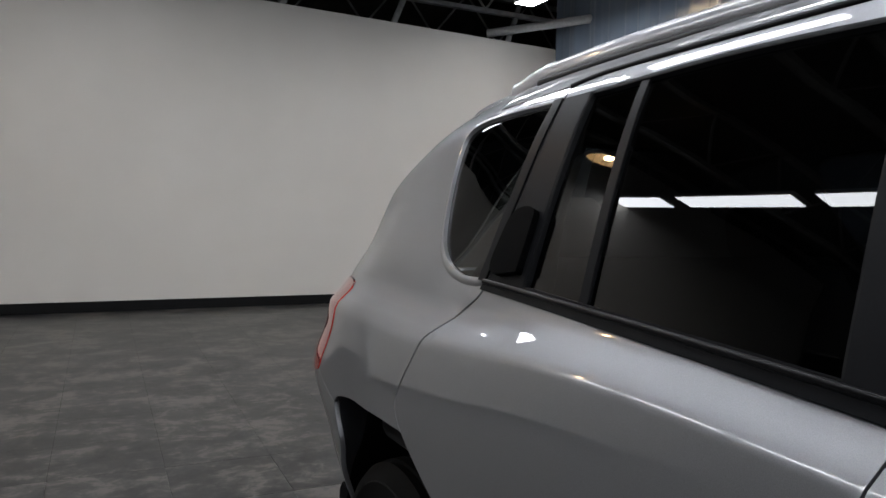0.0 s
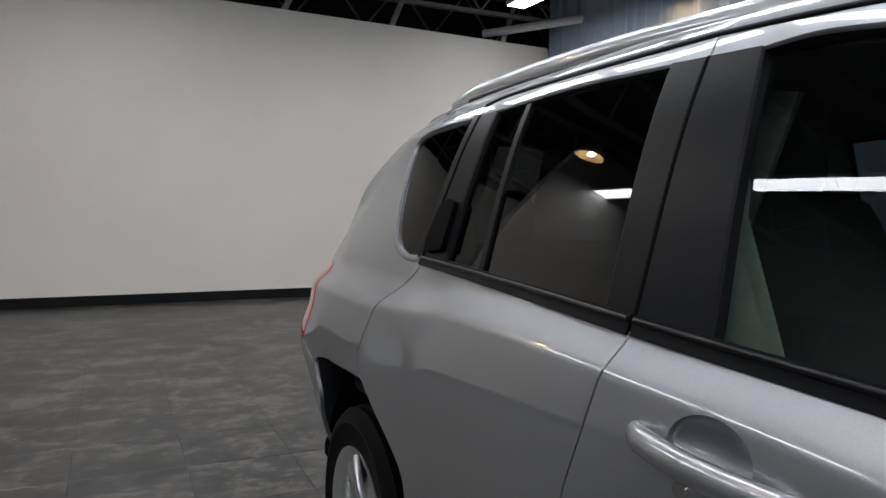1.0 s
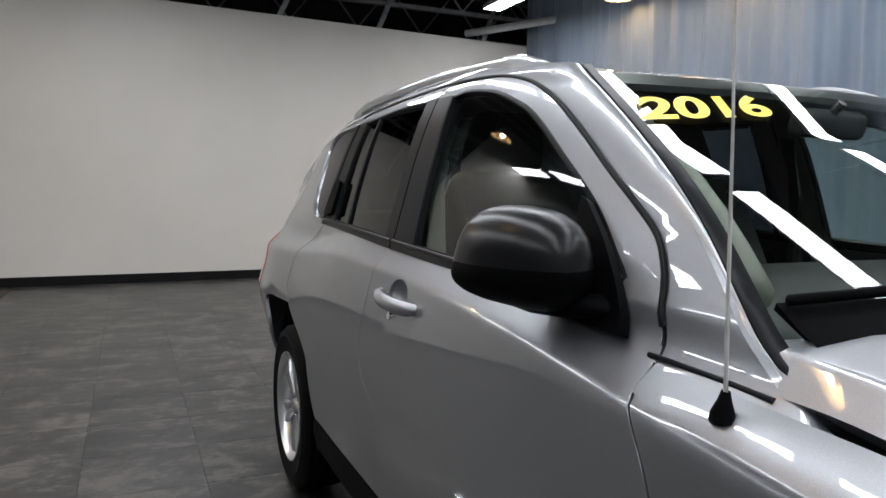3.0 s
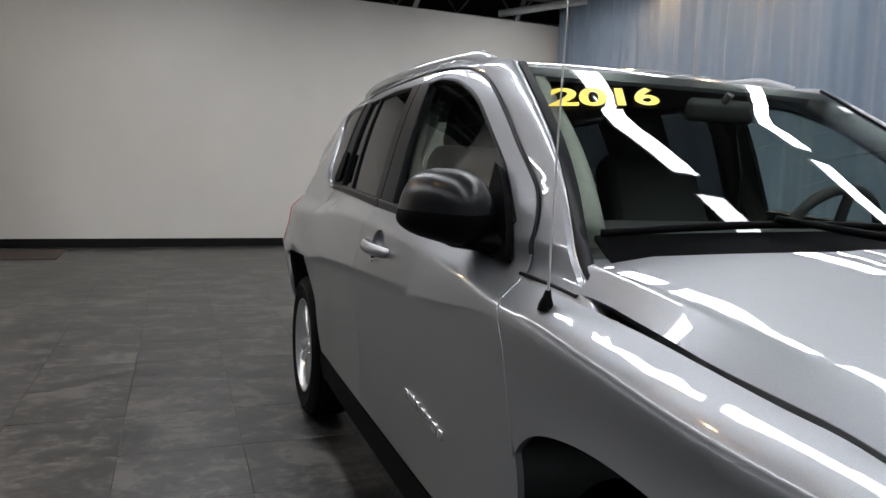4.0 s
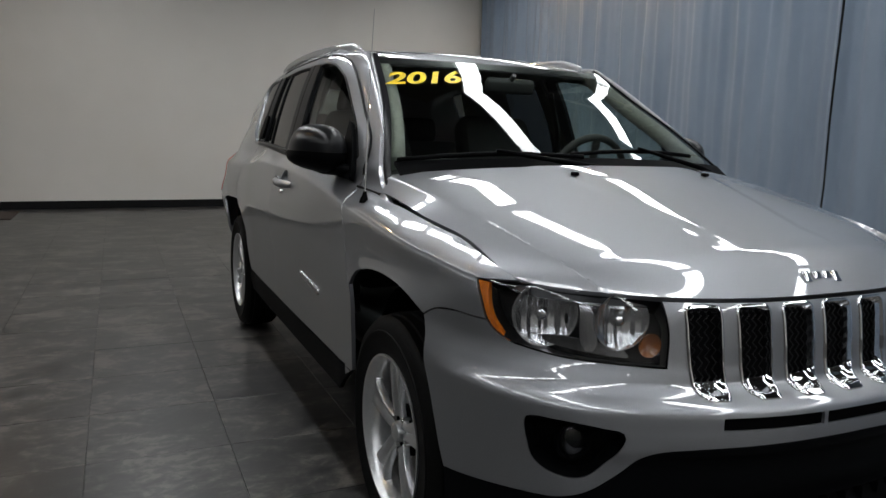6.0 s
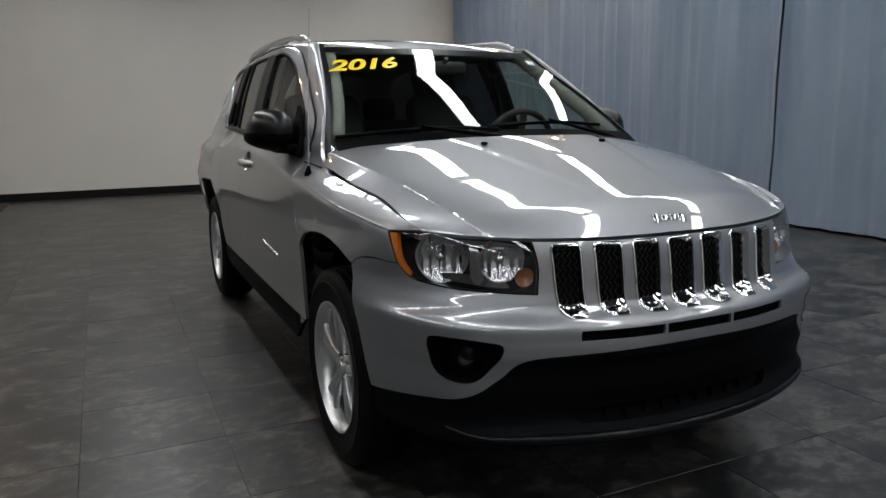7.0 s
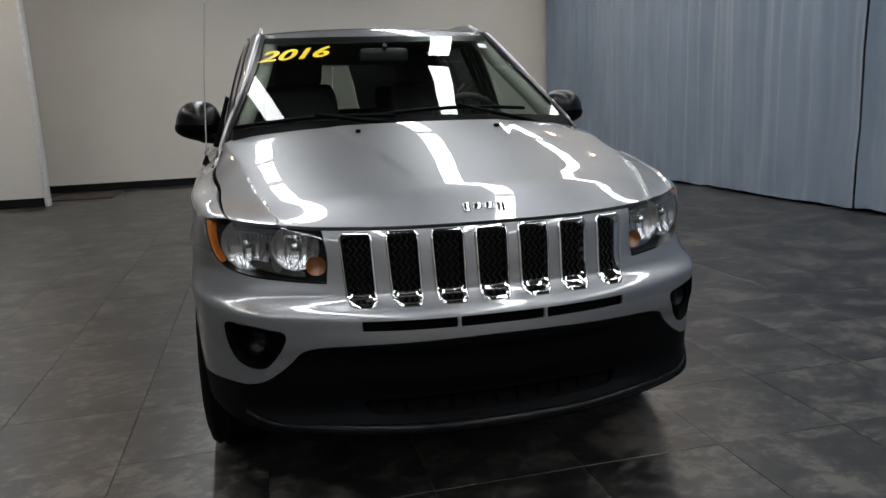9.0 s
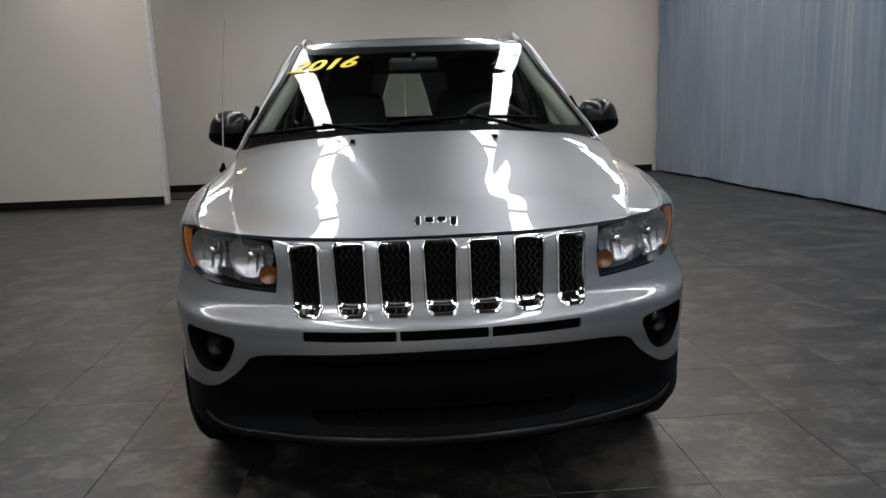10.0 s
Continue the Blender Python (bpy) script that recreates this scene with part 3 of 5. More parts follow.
cut_y = tab([(0.98, 1.288), (1.03, 1.290), (1.056, 1.297), (1.114, 1.322), (1.160, 1.360), (1.197, 1.422), (1.257, 1.531), (1.326, 1.667), (1.378, 1.778), (1.416, 1.875), (1.445, 2.0)])
roof_c = tab([(1.8, 1.440), (1.88, 1.466), (2.0, 1.496), (2.15, 1.517), (2.4, 1.534), (2.8, 1.540), (3.2, 1.522), (3.5, 1.490), (3.8, 1.440), (4.0, 1.39)])


def roof(uv):
    x, y = uv[:, 0], uv[:, 1]
    return np.stack([x, y, roof_c(y) - 0.020 - 0.026 * (np.abs(x) / 0.62) ** 2.2], 1)

# ---------------------------------------------------------------- the car
car = new("car")
tagged(car, "silver compact SUV with black mirrors parked on the showroom floor", "car")

# outlines, given on the right half and mirrored
door_top = [S(1.290, 1.033), S(1.297, 1.056), S(1.322, 1.114), S(1.360, 1.160), S(1.418, 1.197), S(1.531, 1.257), S(1.667, 1.326), S(1.778, 1.378), S(1.875, 1.416), S(2.0, 1.443), S(2.285, 1.458)]
split = [S(2.285, 1.458), S(2.276, 1.25), S(2.272, 1.09), S(2.295, 0.97), S(2.318, 0.87), S(2.325, 0.70), S(2.318, 0.432)]
rear_top = [S(2.285, 1.458), S(2.6, 1.456), S(2.88, 1.449), S(2.965, 1.437)]
rear_cut = [S(2.965, 1.437), S(2.985, 1.28), S(3.025, 1.115), S(3.085, 1.06), S(3.14, 1.0), S(3.195, 0.88), S(3.195, 0.80), S(3.14, 0.66), S(3.09, 0.50), S(3.05, 0.432)]


def along(pts):
    """A smooth line on the body side, given by (y, z)."""
    return [S(float(y), float(z)) for y, z in spline(pts, 0.02)]


def loop(*runs):
    """Join smooth runs of outline points into one loop."""
    out = []
    for r in runs:
        q = spline(r, 0.016)
        out.append(q[:-1] if len(q) > 1 else q)
    return np.concatenate(out)


fwin = spline([S(2.135, 1.096), S(2.165, 1.300), S(2.188, 1.414), S(2.10, 1.418), S(1.97, 1.400), S(1.865, 1.368), S(1.77, 1.333), S(1.63, 1.264), S(1.497, 1.190), S(1.385, 1.105), S(1.41, 1.070), S(1.75, 1.082)], 0.016, True, corner=(0, 2, 9, 10))
rwin = spline([S(2.338, 1.101), S(2.358, 1.420), S(2.60, 1.425), S(2.888, 1.412), S(2.905, 1.121), S(2.6, 1.110)], 0.016, True, corner=(0, 1, 3, 4))
qwin = spline([S(3.042, 1.124), S(2.988, 1.405), S(3.12, 1.402), S(3.26, 1.392), S(3.315, 1.368), S(3.308, 1.30), S(3.275, 1.235), S(3.23, 1.172), S(3.175, 1.138), S(3.11, 1.124)], 0.016, True, corner=(0, 1))
cup = spline([S(2.075 + 0.062 * math.cos(a), 0.994 + 0.036 * math.sin(a)) for a in np.linspace(0, 2 * math.pi, 24, endpoint=False)], 0.012, True)

door_front = along([(1.215, 0.432), (1.212, 0.60), (1.205, 0.75), (1.228, 0.88), (1.272, 0.985), (1.290, 1.033)])
front_door_o = loop(door_front, door_top, split, [S(2.318, 0.432), S(1.215, 0.432)])
rear_door_o = loop(split[::-1], rear_top, rear_cut, [S(3.05, 0.432), S(2.318, 0.432)])
hl_top = [F(0.455, 0.858), F(0.554, 0.866), F(0.645, 0.870), S(0.43, float(shut(0.43))), F(0.768, 0.877)]
hl_out = [F(0.768, 0.877), F(0.768, 0.832), F(0.762, 0.785), F(0.748, 0.756), F(0.728, 0.742)]
hl_bot = [F(0.728, 0.742), F(0.659, 0.729), F(0.559, 0.721), F(0.452, 0.713)]
hl_in = [F(0.452, 0.713), F(0.446, 0.785), F(0.455, 0.858)]
seam = [hl_out[2], S(0.505, 0.785), S(0.575, 0.788), S(0.635, 0.779), S(0.675, 0.755)]
fender_o = loop([S(y, float(shut(y))) for y in (0.43, 0.52, 0.64, 0.75, 0.88, 1.0, 1.2, 1.30)], [S(1.30, float(shut(1.30))), S(1.290, 1.033)],
                door_front[::-1], [S(1.215, 0.432), S(1.270, 0.40)],
                along([(1.270, 0.40), (1.262, 0.53), (1.238, 0.63), (1.200, 0.71), (1.13, 0.77), (1.01, 0.800), (0.87, 0.804), (0.76, 0.787), (0.675, 0.755)]), seam[::-1],
                [hl_out[2], hl_out[1], hl_out[0]], [hl_out[0], S(0.43, float(shut(0.43)))])
rail_o = loop([S(1.875, 1.416), S(2.0, 1.443), S(2.285, 1.458)], rear_top, [S(2.965, 1.437), S(3.2, 1.42)], [S(3.2, 1.42), S(3.2, 1.495)], [S(3.2, 1.495), S(2.8, 1.505), S(2.4, 1.50), S(2.1, 1.485), S(1.95, 1.458)], [S(1.95, 1.458), S(1.875, 1.416)])
pz = np.linspace(1.0, 1.462, 40)
pillar_o = np.concatenate([spline(r, 0.012)[:-1] for r in ([(0.138, 0.985), (0.138, 1.462)], [(0.138, 1.462), (0.0, 1.462)], [(0.0, 1.462), (0.0, 0.985)], [(0.0, 0.985), (0.138, 0.985)])])
tl = [S(3.85, 1.058), S(3.75, 1.035), S(3.755, 0.93), S(3.83, 0.81), S(3.88, 0.74)]
UE = UF + US + UR
quarter_o = loop(rear_cut[:7], [S(3.195, 0.80), S(3.30, 0.798), S(3.42, 0.793), S(3.535, 0.79), S(3.66, 0.775), S(3.72, 0.755)],
                 [S(3.72, 0.755), S(3.78, 0.785), S(3.83, 0.81)], [S(3.83, 0.81), S(3.755, 0.93), S(3.75, 1.035), S(3.85, 1.058)],
                 [S(3.85, 1.058), (UE - 0.32, 1.06)], [(UE - 0.32, 1.06), (UE - 0.33, 1.15), (UE - 0.35, 1.30), (UE - 0.36, 1.42), (UE - 0.36, 1.47)],
                 [(UE - 0.36, 1.47), S(3.6, 1.46), S(3.45, 1.475), S(3.2, 1.50)], [S(3.2, 1.50), S(3.2, 1.42)], [S(3.2, 1.42), S(2.965, 1.437)])
rbump_o = loop([S(3.72, 0.755), S(3.78, 0.785), S(3.83, 0.81)], [S(3.83, 0.81), (UE - 0.3, 0.80), (UE - 0.0012, 0.80)], [(UE - 0.0012, 0.80), (UE - 0.0012, 0.40)],
               [(UE - 0.0012, 0.40), (UE - 0.5, 0.40), S(3.91, 0.40)], [S(3.89, 0.40), S(3.875, 0.50), S(3.835, 0.62), S(3.775, 0.71), S(3.72, 0.755)])
rblack_o = loop([(UE - 0.0012, 0.40), (UE - 0.5, 0.40), S(3.91, 0.40)], [S(3.91, 0.40), S(3.93, 0.28)], [S(3.93, 0.28), (UE - 0.5, 0.28), (UE - 0.0012, 0.28)], [(UE - 0.0012, 0.28), (UE - 0.0012, 0.40)])
tlamp_o = loop(tl[:4] + [(UE - 0.9, 0.80), (UE - 0.62, 0.80)], [(UE - 0.62, 0.80), (UE - 0.55, 0.92), (UE - 0.55, 1.05)], [(UE - 0.55, 1.05), tl[0]])
rocker_o = loop([S(1.215, 0.428), S(2.3, 0.428), S(3.05, 0.428)], [S(3.05, 0.428), S(3.08, 0.41), S(3.09, 0.37)], [S(3.09, 0.37), S(3.05, 0.32)], [S(3.05, 0.32), S(1.34, 0.32)], [S(1.34, 0.32), S(1.275, 0.38), S(1.215, 0.428)])

fog_o = [F(0.752, 0.596), F(0.693, 0.606), F(0.61, 0.597), F(0.570, 0.578), F(0.622, 0.488), F(0.689, 0.481), F(0.735, 0.515)]


low_edge = [S(0.560, 0.395), F(0.753, 0.417), F(0.68, 0.425), F(0.624, 0.445), F(0.564, 0.493), F(0.520, 0.539), F(0.435, 0.553), F(0.2, 0.562), F(0.0, 0.565)]
silver_arch = along([(0.675, 0.755), (0.660, 0.715), (0.645, 0.648), (0.610, 0.537), (0.560, 0.395)])
half_out = np.concatenate([spline(r, 0.016)[:-1] for r in ([F(0.0, 0.852), F(0.25, 0.853), F(0.455, 0.858)], hl_in[::-1], hl_bot[::-1], hl_out[::-1][:3], seam, silver_arch, low_edge)] + [np.array([F(0.0, 0.565)])])
fascia_o = np.concatenate([half_out * [-1, 1], half_out[::-1][1:-1]])
slot_w, pitch = 0.0447, 0.1225
slots = []
for i in range(-3, 4):
    c = i * pitch
    w = slot_w - 0.0015 * abs(i)
    k, b = 0.002 * i, 0.94 * w
    slots.append([(c - w, 0.832), (c - w + 0.004, 0.840), (c - w + 0.012, 0.843), (c + w - 0.012, 0.843), (c + w - 0.004, 0.840), (c + w, 0.832),
                  (c + b - k, 0.674), (c + b - 0.005 - k, 0.661), (c + b - 0.017 - k, 0.655), (c - b + 0.017 - k, 0.655), (c - b + 0.005 - k, 0.661), (c - b - k, 0.674)])
slot_loops = [spline([F(x, z) for x, z in s], 0.007, True, corner=(0, 2, 3, 5, 6, 8, 9, 11)) for s in slots]
lows = []
for a, b in ((-0.372, -0.128), (-0.115, 0.115), (0.128, 0.372)):
    lows.append(spline([F(a, 0.597), F(b, 0.597), F(b, 0.621), F(a, 0.621)], 0.012, True, corner=(0, 1, 2, 3)))
fogs = [spline(fog_o, 0.014, True), spline([(-u, z) for u, z in fog_o], 0.014, True)]

ledge = [np.array([(u, z) for u in np.arange(-1.0, 1.0, 0.012)]) for z in (0.630, 0.638, 0.644, 0.650, 0.656, 0.664)]
fascia = panel("front_bumper", fascia_o, slot_loops + lows + fogs, body, PAINT, car, 0.016, hole_flange=0.009, creases=ledge)
tagged(fascia, "silver painted front bumper with seven-slot grille")
lblack = np.concatenate([spline(r, 0.016)[:-1] for r in (low_edge[::-1], [S(0.560, 0.395), S(0.562, 0.350), S(0.565, 0.315)], [S(0.565, 0.315), F(0.70, 0.300), F(0.5, 0.292), F(0.25, 0.290), F(0.0, 0.290)])] + [np.array([F(0.0, 0.290)])])
low_o = np.concatenate([lblack * [-1, 1], lblack[::-1][1:-1]])
intake = [spline([F(-0.34, 0.345), F(0.34, 0.345), F(0.37, 0.378), F(-0.37, 0.378)], 0.016, True)]
panel("lower_bumper", low_o, intake, body, BUMPM, car, 0.016, hole_flange=0.05, label="black textured plastic lower bumper")

shoulder = [np.array([S(float(y), float(crease(y)) + o) for y in np.arange(0.42, 3.1, 0.014)]) for o in (-0.009, -0.003, 0.003, 0.009)]
for side in (-1, 1):
    mir = side < 0
    panel("fender", fender_o, [], body, PAINT, car, 0.016, mirror=mir, creases=shoulder)
    fd = panel("front_door", front_door_o, [fwin, cup], body, PAINT, car, 0.013, mirror=mir, creases=shoulder)
    panel("window", fwin, [], side_glass, GLASS, fd, 0.03, gap=-0.008, flange=0, offset=-0.015, mirror=mir, label="lightly tinted side window")
    rd = panel("rear_door", rear_door_o, [rwin], body, PAINT, car, 0.018, mirror=mir, creases=shoulder)
    panel("window", rwin, [], side_glass, PRIVACY, rd, 0.03, gap=-0.008, flange=0, offset=-0.010, mirror=mir, label="dark privacy glass window")
    qp = panel("quarter_panel", quarter_o, [qwin], body, PAINT, car, 0.018, flange=0.003, hole_flange=0.014, mirror=mir, exact=False)
    panel("window", qwin, [], side_glass, PRIVACY, qp, 0.03, gap=-0.008, flange=0, offset=-0.008, mirror=mir, label="dark privacy glass quarter window")
    panel("roof_side", rail_o, [], body, PAINT, car, 0.018, mirror=mir)
    panel("roof_pillar", pillar_o, [], pillar, PAINT, car, 0.012, gap=0, mirror=mir)
    panel("rear_bumper", rbump_o, [], body, PAINT, car, 0.022, mirror=mir)
    panel("rear_bumper_trim", rblack_o, [], body, BLACK, car, 0.03, mirror=mir)
    panel("tail_lamp", tlamp_o, [], body, REDLENS, car, 0.02, mirror=mir, offset=0.003, label="red tail lamp lens")
    panel("sill_cladding", rocker_o, [], body, BLACK, car, 0.03, mirror=mir, label="black plastic sill cladding")

# hood, windscreen, roof, tailgate
hfront = _hf[_hf[:, 0] < _he[0, 0] - 0.004][::2, :2]
hy = np.linspace(float(_he[0, 1]) + 0.006, 1.205, 52)
hside = np.stack([np.interp(hy, _he[:, 1], _he[:, 0]) - 0.004, hy], 1)
hcorner = np.array([[0.757, 1.222], [0.752, 1.236], [0.743, 1.247]])
hq = np.linspace(1, 0, 40)
hrear = np.stack([0.728 * hq, 0.957 + 0.296 * hq ** 2], 1)
hhalf = np.concatenate([hfront, hside, hcorner, hrear])
hood_o = np.concatenate([hhalf[:-1], (hhalf * [-1, 1])[::-1][:-1]])
_, keep = np.unique(np.round(hood_o, 5), axis=0, return_index=True)
hood_o = hood_o[np.sort(keep)]
ly = np.arange(0.30, 1.21, 0.012)
hood_lines = [np.stack([s * (f(ly) + o), ly], 1) for s in (-1, 1) for f, offs in ((rib_x, (-0.006, 0.0, 0.006)), (rim_x, (-0.012, 0.030))) for o in offs]
hood_p = panel("hood", hood_o, [], hood, PAINT, car, 0.014, gap=0.003, flange=0.03, label="silver painted hood", creases=hood_lines)


wz = np.linspace(1.04, 1.452, 30)
ws_r = np.stack([ws_x(wz), wz], 1)
ws_t = np.stack([np.linspace(float(ws_x(1.455)), 0, 30), 1.452 + 0.006 * (1 - (np.linspace(1, 0, 30)) ** 2)], 1)
ws_half = np.concatenate([ws_r[:-1], ws_t])
ws_o = np.concatenate([ws_half[:-1], (ws_half * [-1, 1])[::-1]])
wsp = panel("windscreen", ws_o, [], windscreen, WSGLASS, car, 0.03, flange=0, label="clear laminated windscreen")

ry = np.linspace(1.90, 3.72, 60)
r_side = np.stack([0.59 + 0.03 * np.sin((ry - 1.90) / 1.82 * math.pi) - 0.10 * np.clip((ry - 3.4) / 0.32, 0, 1) ** 2, ry], 1)
r_front = np.stack([np.linspace(0, float(r_side[0][0]), 25), 1.868 + 0.032 * np.linspace(0, 1, 25) ** 2], 1)
r_half = np.concatenate([r_front[:-1], r_side, [[0.0, 3.78]]])
roof_o = np.concatenate([r_half[:-1], (r_half * [-1, 1])[::-1][:-1]])
panel("roof", roof_o, [], roof, PAINT, car, 0.03, flange=0.02, label="silver painted roof panel")
tg_o = loop([(UE - 0.32, 1.06), (UE - 0.0012, 1.06)], [(UE - 0.0012, 1.06), (UE - 0.0012, 0.80)], [(UE - 0.0012, 0.80), (UE - 0.62, 0.80)], [(UE - 0.62, 0.80), (UE - 0.55, 0.92), (UE - 0.55, 1.05)], [(UE - 0.55, 1.05), (UE - 0.32, 1.06)])
bg_o = loop([(UE - 0.32, 1.062), (UE - 0.33, 1.15), (UE - 0.35, 1.30), (UE - 0.36, 1.42), (UE - 0.36, 1.47)], [(UE - 0.36, 1.47), (UE - 0.0012, 1.485)], [(UE - 0.0012, 1.485), (UE - 0.0012, 1.062)], [(UE - 0.0012, 1.062), (UE - 0.32, 1.062)])
for side in (-1, 1):
    tgp = panel("tailgate", tg_o, [], body, PAINT, car, 0.03, mirror=side < 0)
    panel("rear_window", bg_o, [], body, REARG, tgp, 0.04, flange=0, offset=-0.006, mirror=side < 0, label="dark tinted rear window")


# ---- wheels
def make_wheel():
    w = new("wheel")
    w.parent = car
    prof = [(-0.10, 0.22), (-0.105, 0.24), (-0.112, 0.29), (-0.104, 0.325), (-0.085, 0.340), (-0.06, 0.3445), (-0.058, 0.337), (-0.050, 0.337), (-0.048, 0.345), (-0.02, 0.346), (-0.018, 0.338), (-0.008, 0.338), (-0.006, 0.346),
            (0.02, 0.346), (0.022, 0.338), (0.03, 0.338), (0.032, 0.346), (0.06, 0.3445), (0.062, 0.337), (0.07, 0.337), (0.085, 0.340), (0.104, 0.325), (0.110, 0.30), (0.1135, 0.298), (0.1135, 0.293), (0.112, 0.29), (0.108, 0.25), (0.105, 0.24), (0.10, 0.22)]
    part("tyre", lathe([(-a * 0.96, 0.22 + (r - 0.22) * 0.132 / 0.126) for a, r in prof], 72), RUBBER, w, "black rubber tyre", 40)
    bm = lathe([(0.09, 0.205), (-0.07, 0.212), (-0.085, 0.222), (-0.098, 0.232), (-0.104, 0.232), (-0.104, 0.226), (-0.094, 0.218), (-0.080, 0.206), (-0.055, 0.200), (0.08, 0.195)], 72)
    rim = part("rim", bm, ALLOY, w, "silver alloy rim with five split spokes", 40)
    for k in range(5):
        a = 2 * math.pi * k / 5 + math.radians(18)
        bm = bmesh.new()
        rows = []
        for r, hw, d in ((0.045, 0.026, -0.072), (0.075, 0.026, -0.078), (0.11, 0.029, -0.082), (0.15, 0.036, -0.084), (0.185, 0.046, -0.084), (0.207, 0.055, -0.080)):
            row = []
            for f, dz in ((-1, 0.022), (-0.97, 0.004), (-0.82, 0.0), (-0.35, 0.0035), (0.0, 0.011), (0.35, 0.0035), (0.82, 0.0), (0.97, 0.004), (1, 0.022)):
                t = f * hw
                y, z = r * math.cos(a) - t * math.sin(a), r * math.sin(a) + t * math.cos(a)
                row.append(bm.verts.new((d + dz, y, z)))
            rows.append(row)
        for q, s in zip(rows, rows[1:]):
            for i in range(8):
                bm.faces.new((q[i], q[i + 1], s[i + 1], s[i]))
        part("spoke", bm, ALLOY, rim, sharp=60)
        ang = a + math.pi / 5
        bm = lathe([(-0.070, 0.0), (-0.070, 0.008), (-0.066, 0.010), (-0.045, 0.010)], 12)
        bmesh.ops.translate(bm, vec=(0, 0.057 * math.cos(ang), 0.057 * math.sin(ang)), verts=bm.verts)
        part("lug_nut", bm, CHROME, rim)
    bm = lathe([(-0.083, 0.0), (-0.083, 0.018), (-0.080, 0.027), (-0.072, 0.031), (-0.045, 0.034)], 32)
    part("centre_cap", bm, ALLOY, rim)
    bm = lathe([(-0.05, 0.04), (-0.045, 0.075), (-0.02, 0.078), (0.0, 0.09), (0.0, 0.20)], 32)
    part("brake_drum", bm, GAPM, w)
    bm = lathe([(-0.03, 0.06), (-0.03, 0.150), (-0.01, 0.150), (-0.01, 0.06)], 40)
    part("brake_disc", bm, STEEL, w)
    return w


wheel = make_wheel()
wheel.matrix_basis, wheel.scale = pose(-0.734, 0.886, 0.341), (0.966, 0.966, 0.966)
for x, y, rz, rx in ((-0.743, 3.537, 0, 31), (0.734, 0.886, 180, 10), (0.743, 3.537, 180, 50)):
    copy_thing(wheel, pose(x, y, 0.341, rx, 0, rz))

# wheel wells and underbody
for side in (-1, 1):
    for cy, r in ((0.90, 0.375), (3.535, 0.40)):
        bm = bmesh.new()
        rows = []
        for x in (0.60, 0.77 if cy < 2 else 0.78):
            rows.append([bm.verts.new((side * x, cy + r * math.cos(k), 0.36 + (r + 0.03) * math.sin(k))) for k in np.linspace(0.0, math.pi, 28)])
        for i in range(27):
            bm.faces.new((rows[0][i], rows[0][i + 1], rows[1][i + 1], rows[1][i]))
        bm.faces.new(rows[0])
        part("wheel_well", bm, GAPM, car, "black plastic wheel-arch liner")
bm = box(1.40, 3.9, 0.10, 0.03, m=pose(0, 2.25, 0.33))
part("underbody", bm, GAPM, car)
bm = box(1.0, 0.80, 0.42, 0.05, m=pose(0, 0.76, 0.62))
part("engine_bay", bm, GAPM, car)


# ---------------------------------------------------------------- details of the car
def ring_strip(name, loop_uv, rows, surf, material, parent, mirror=False, label=""):
    """A moulded ring round a loop: rows of (inwards, outwards off the surface)."""
    verts, n = [], len(loop_uv)
    for g, o in rows:
        q = shrink(loop_uv, g)
        nn = surf_normals(surf, q)
        verts.append(surf(q) + o * nn)
    V = np.concatenate(verts)
    faces = []
    for a in range(len(rows) - 1):
        for i in range(n):
            j = (i + 1) % n
            faces.append((a * n + i, a * n + j, (a + 1) * n + j, (a + 1) * n + i))
    if mirror:
        V = V * [-1, 1, 1]
        faces = [f[::-1] for f in faces]
    ob = obj_from(name, V, faces, material, parent, sharp=50)
    if label:
        tagged(ob, label)
    return ob


def on(uv, off=0.0, surf=body, mirror=False):
    """A point on a surface, raised by off."""
    uv = np.array([uv], float)
    p = (surf(uv) + off * surf_normals(surf, uv))[0]
    return Vector((-p[0] if mirror else p[0], p[1], p[2]))


# grille: chrome rings, dark backing and wire mesh
for n, sl in enumerate(slot_loops):
    g = ring_strip("grille_ring", sl, [(-0.0045, -0.001), (-0.004, 0.003), (-0.001, 0.006), (0.002, 0.0055), (0.004, -0.004), (0.006, -0.016), (0.0075, -0.024)], body, CHROME, fascia, label="chrome grille surround")
    i = n - 3
    hw = 0.94 * (slot_w - 0.0015 * abs(i)) - 0.002
    bm, rows = bmesh.new(), []
    for z, o in ((0.6555, 0.004), (0.659, 0.004), (0.667, 0.001), (0.675, -0.004), (0.682, -0.010), (0.685, -0.020)):
        cols = np.linspace(-1, 1, 13)
        rows.append([bm.verts.new(on(F(i * pitch + f * hw - 0.002 * i, z + 0.014 * abs(f) ** 5), o)) for f in cols])
    for a, b in zip(rows, rows[1:]):
        for k in range(12):
            bm.faces.new((a[k], a[k + 1], b[k + 1], b[k]))
    part("grille_tray", bm, CHROME, fascia, "bright chrome foot of a grille slot", 60)
    panel("grille_insert", sl, [], body, GAPM, fascia, 0.03, gap=-0.01, flange=0, offset=-0.033)
    lo, hi = sl.min(0), sl.max(0)
    for f in (0.2, 0.4, 0.6, 0.8):
        pts = []
        for k in range(15):
            z = lo[1] + (hi[1] - lo[1]) * k / 14
            pts.append(on((lo[0] + (hi[0] - lo[0]) * (f + (0.07 if k % 2 else -0.07)), z), -0.018))
        part("grille_wire", tube(pts, 0.0022, 5), WIREM, fascia)
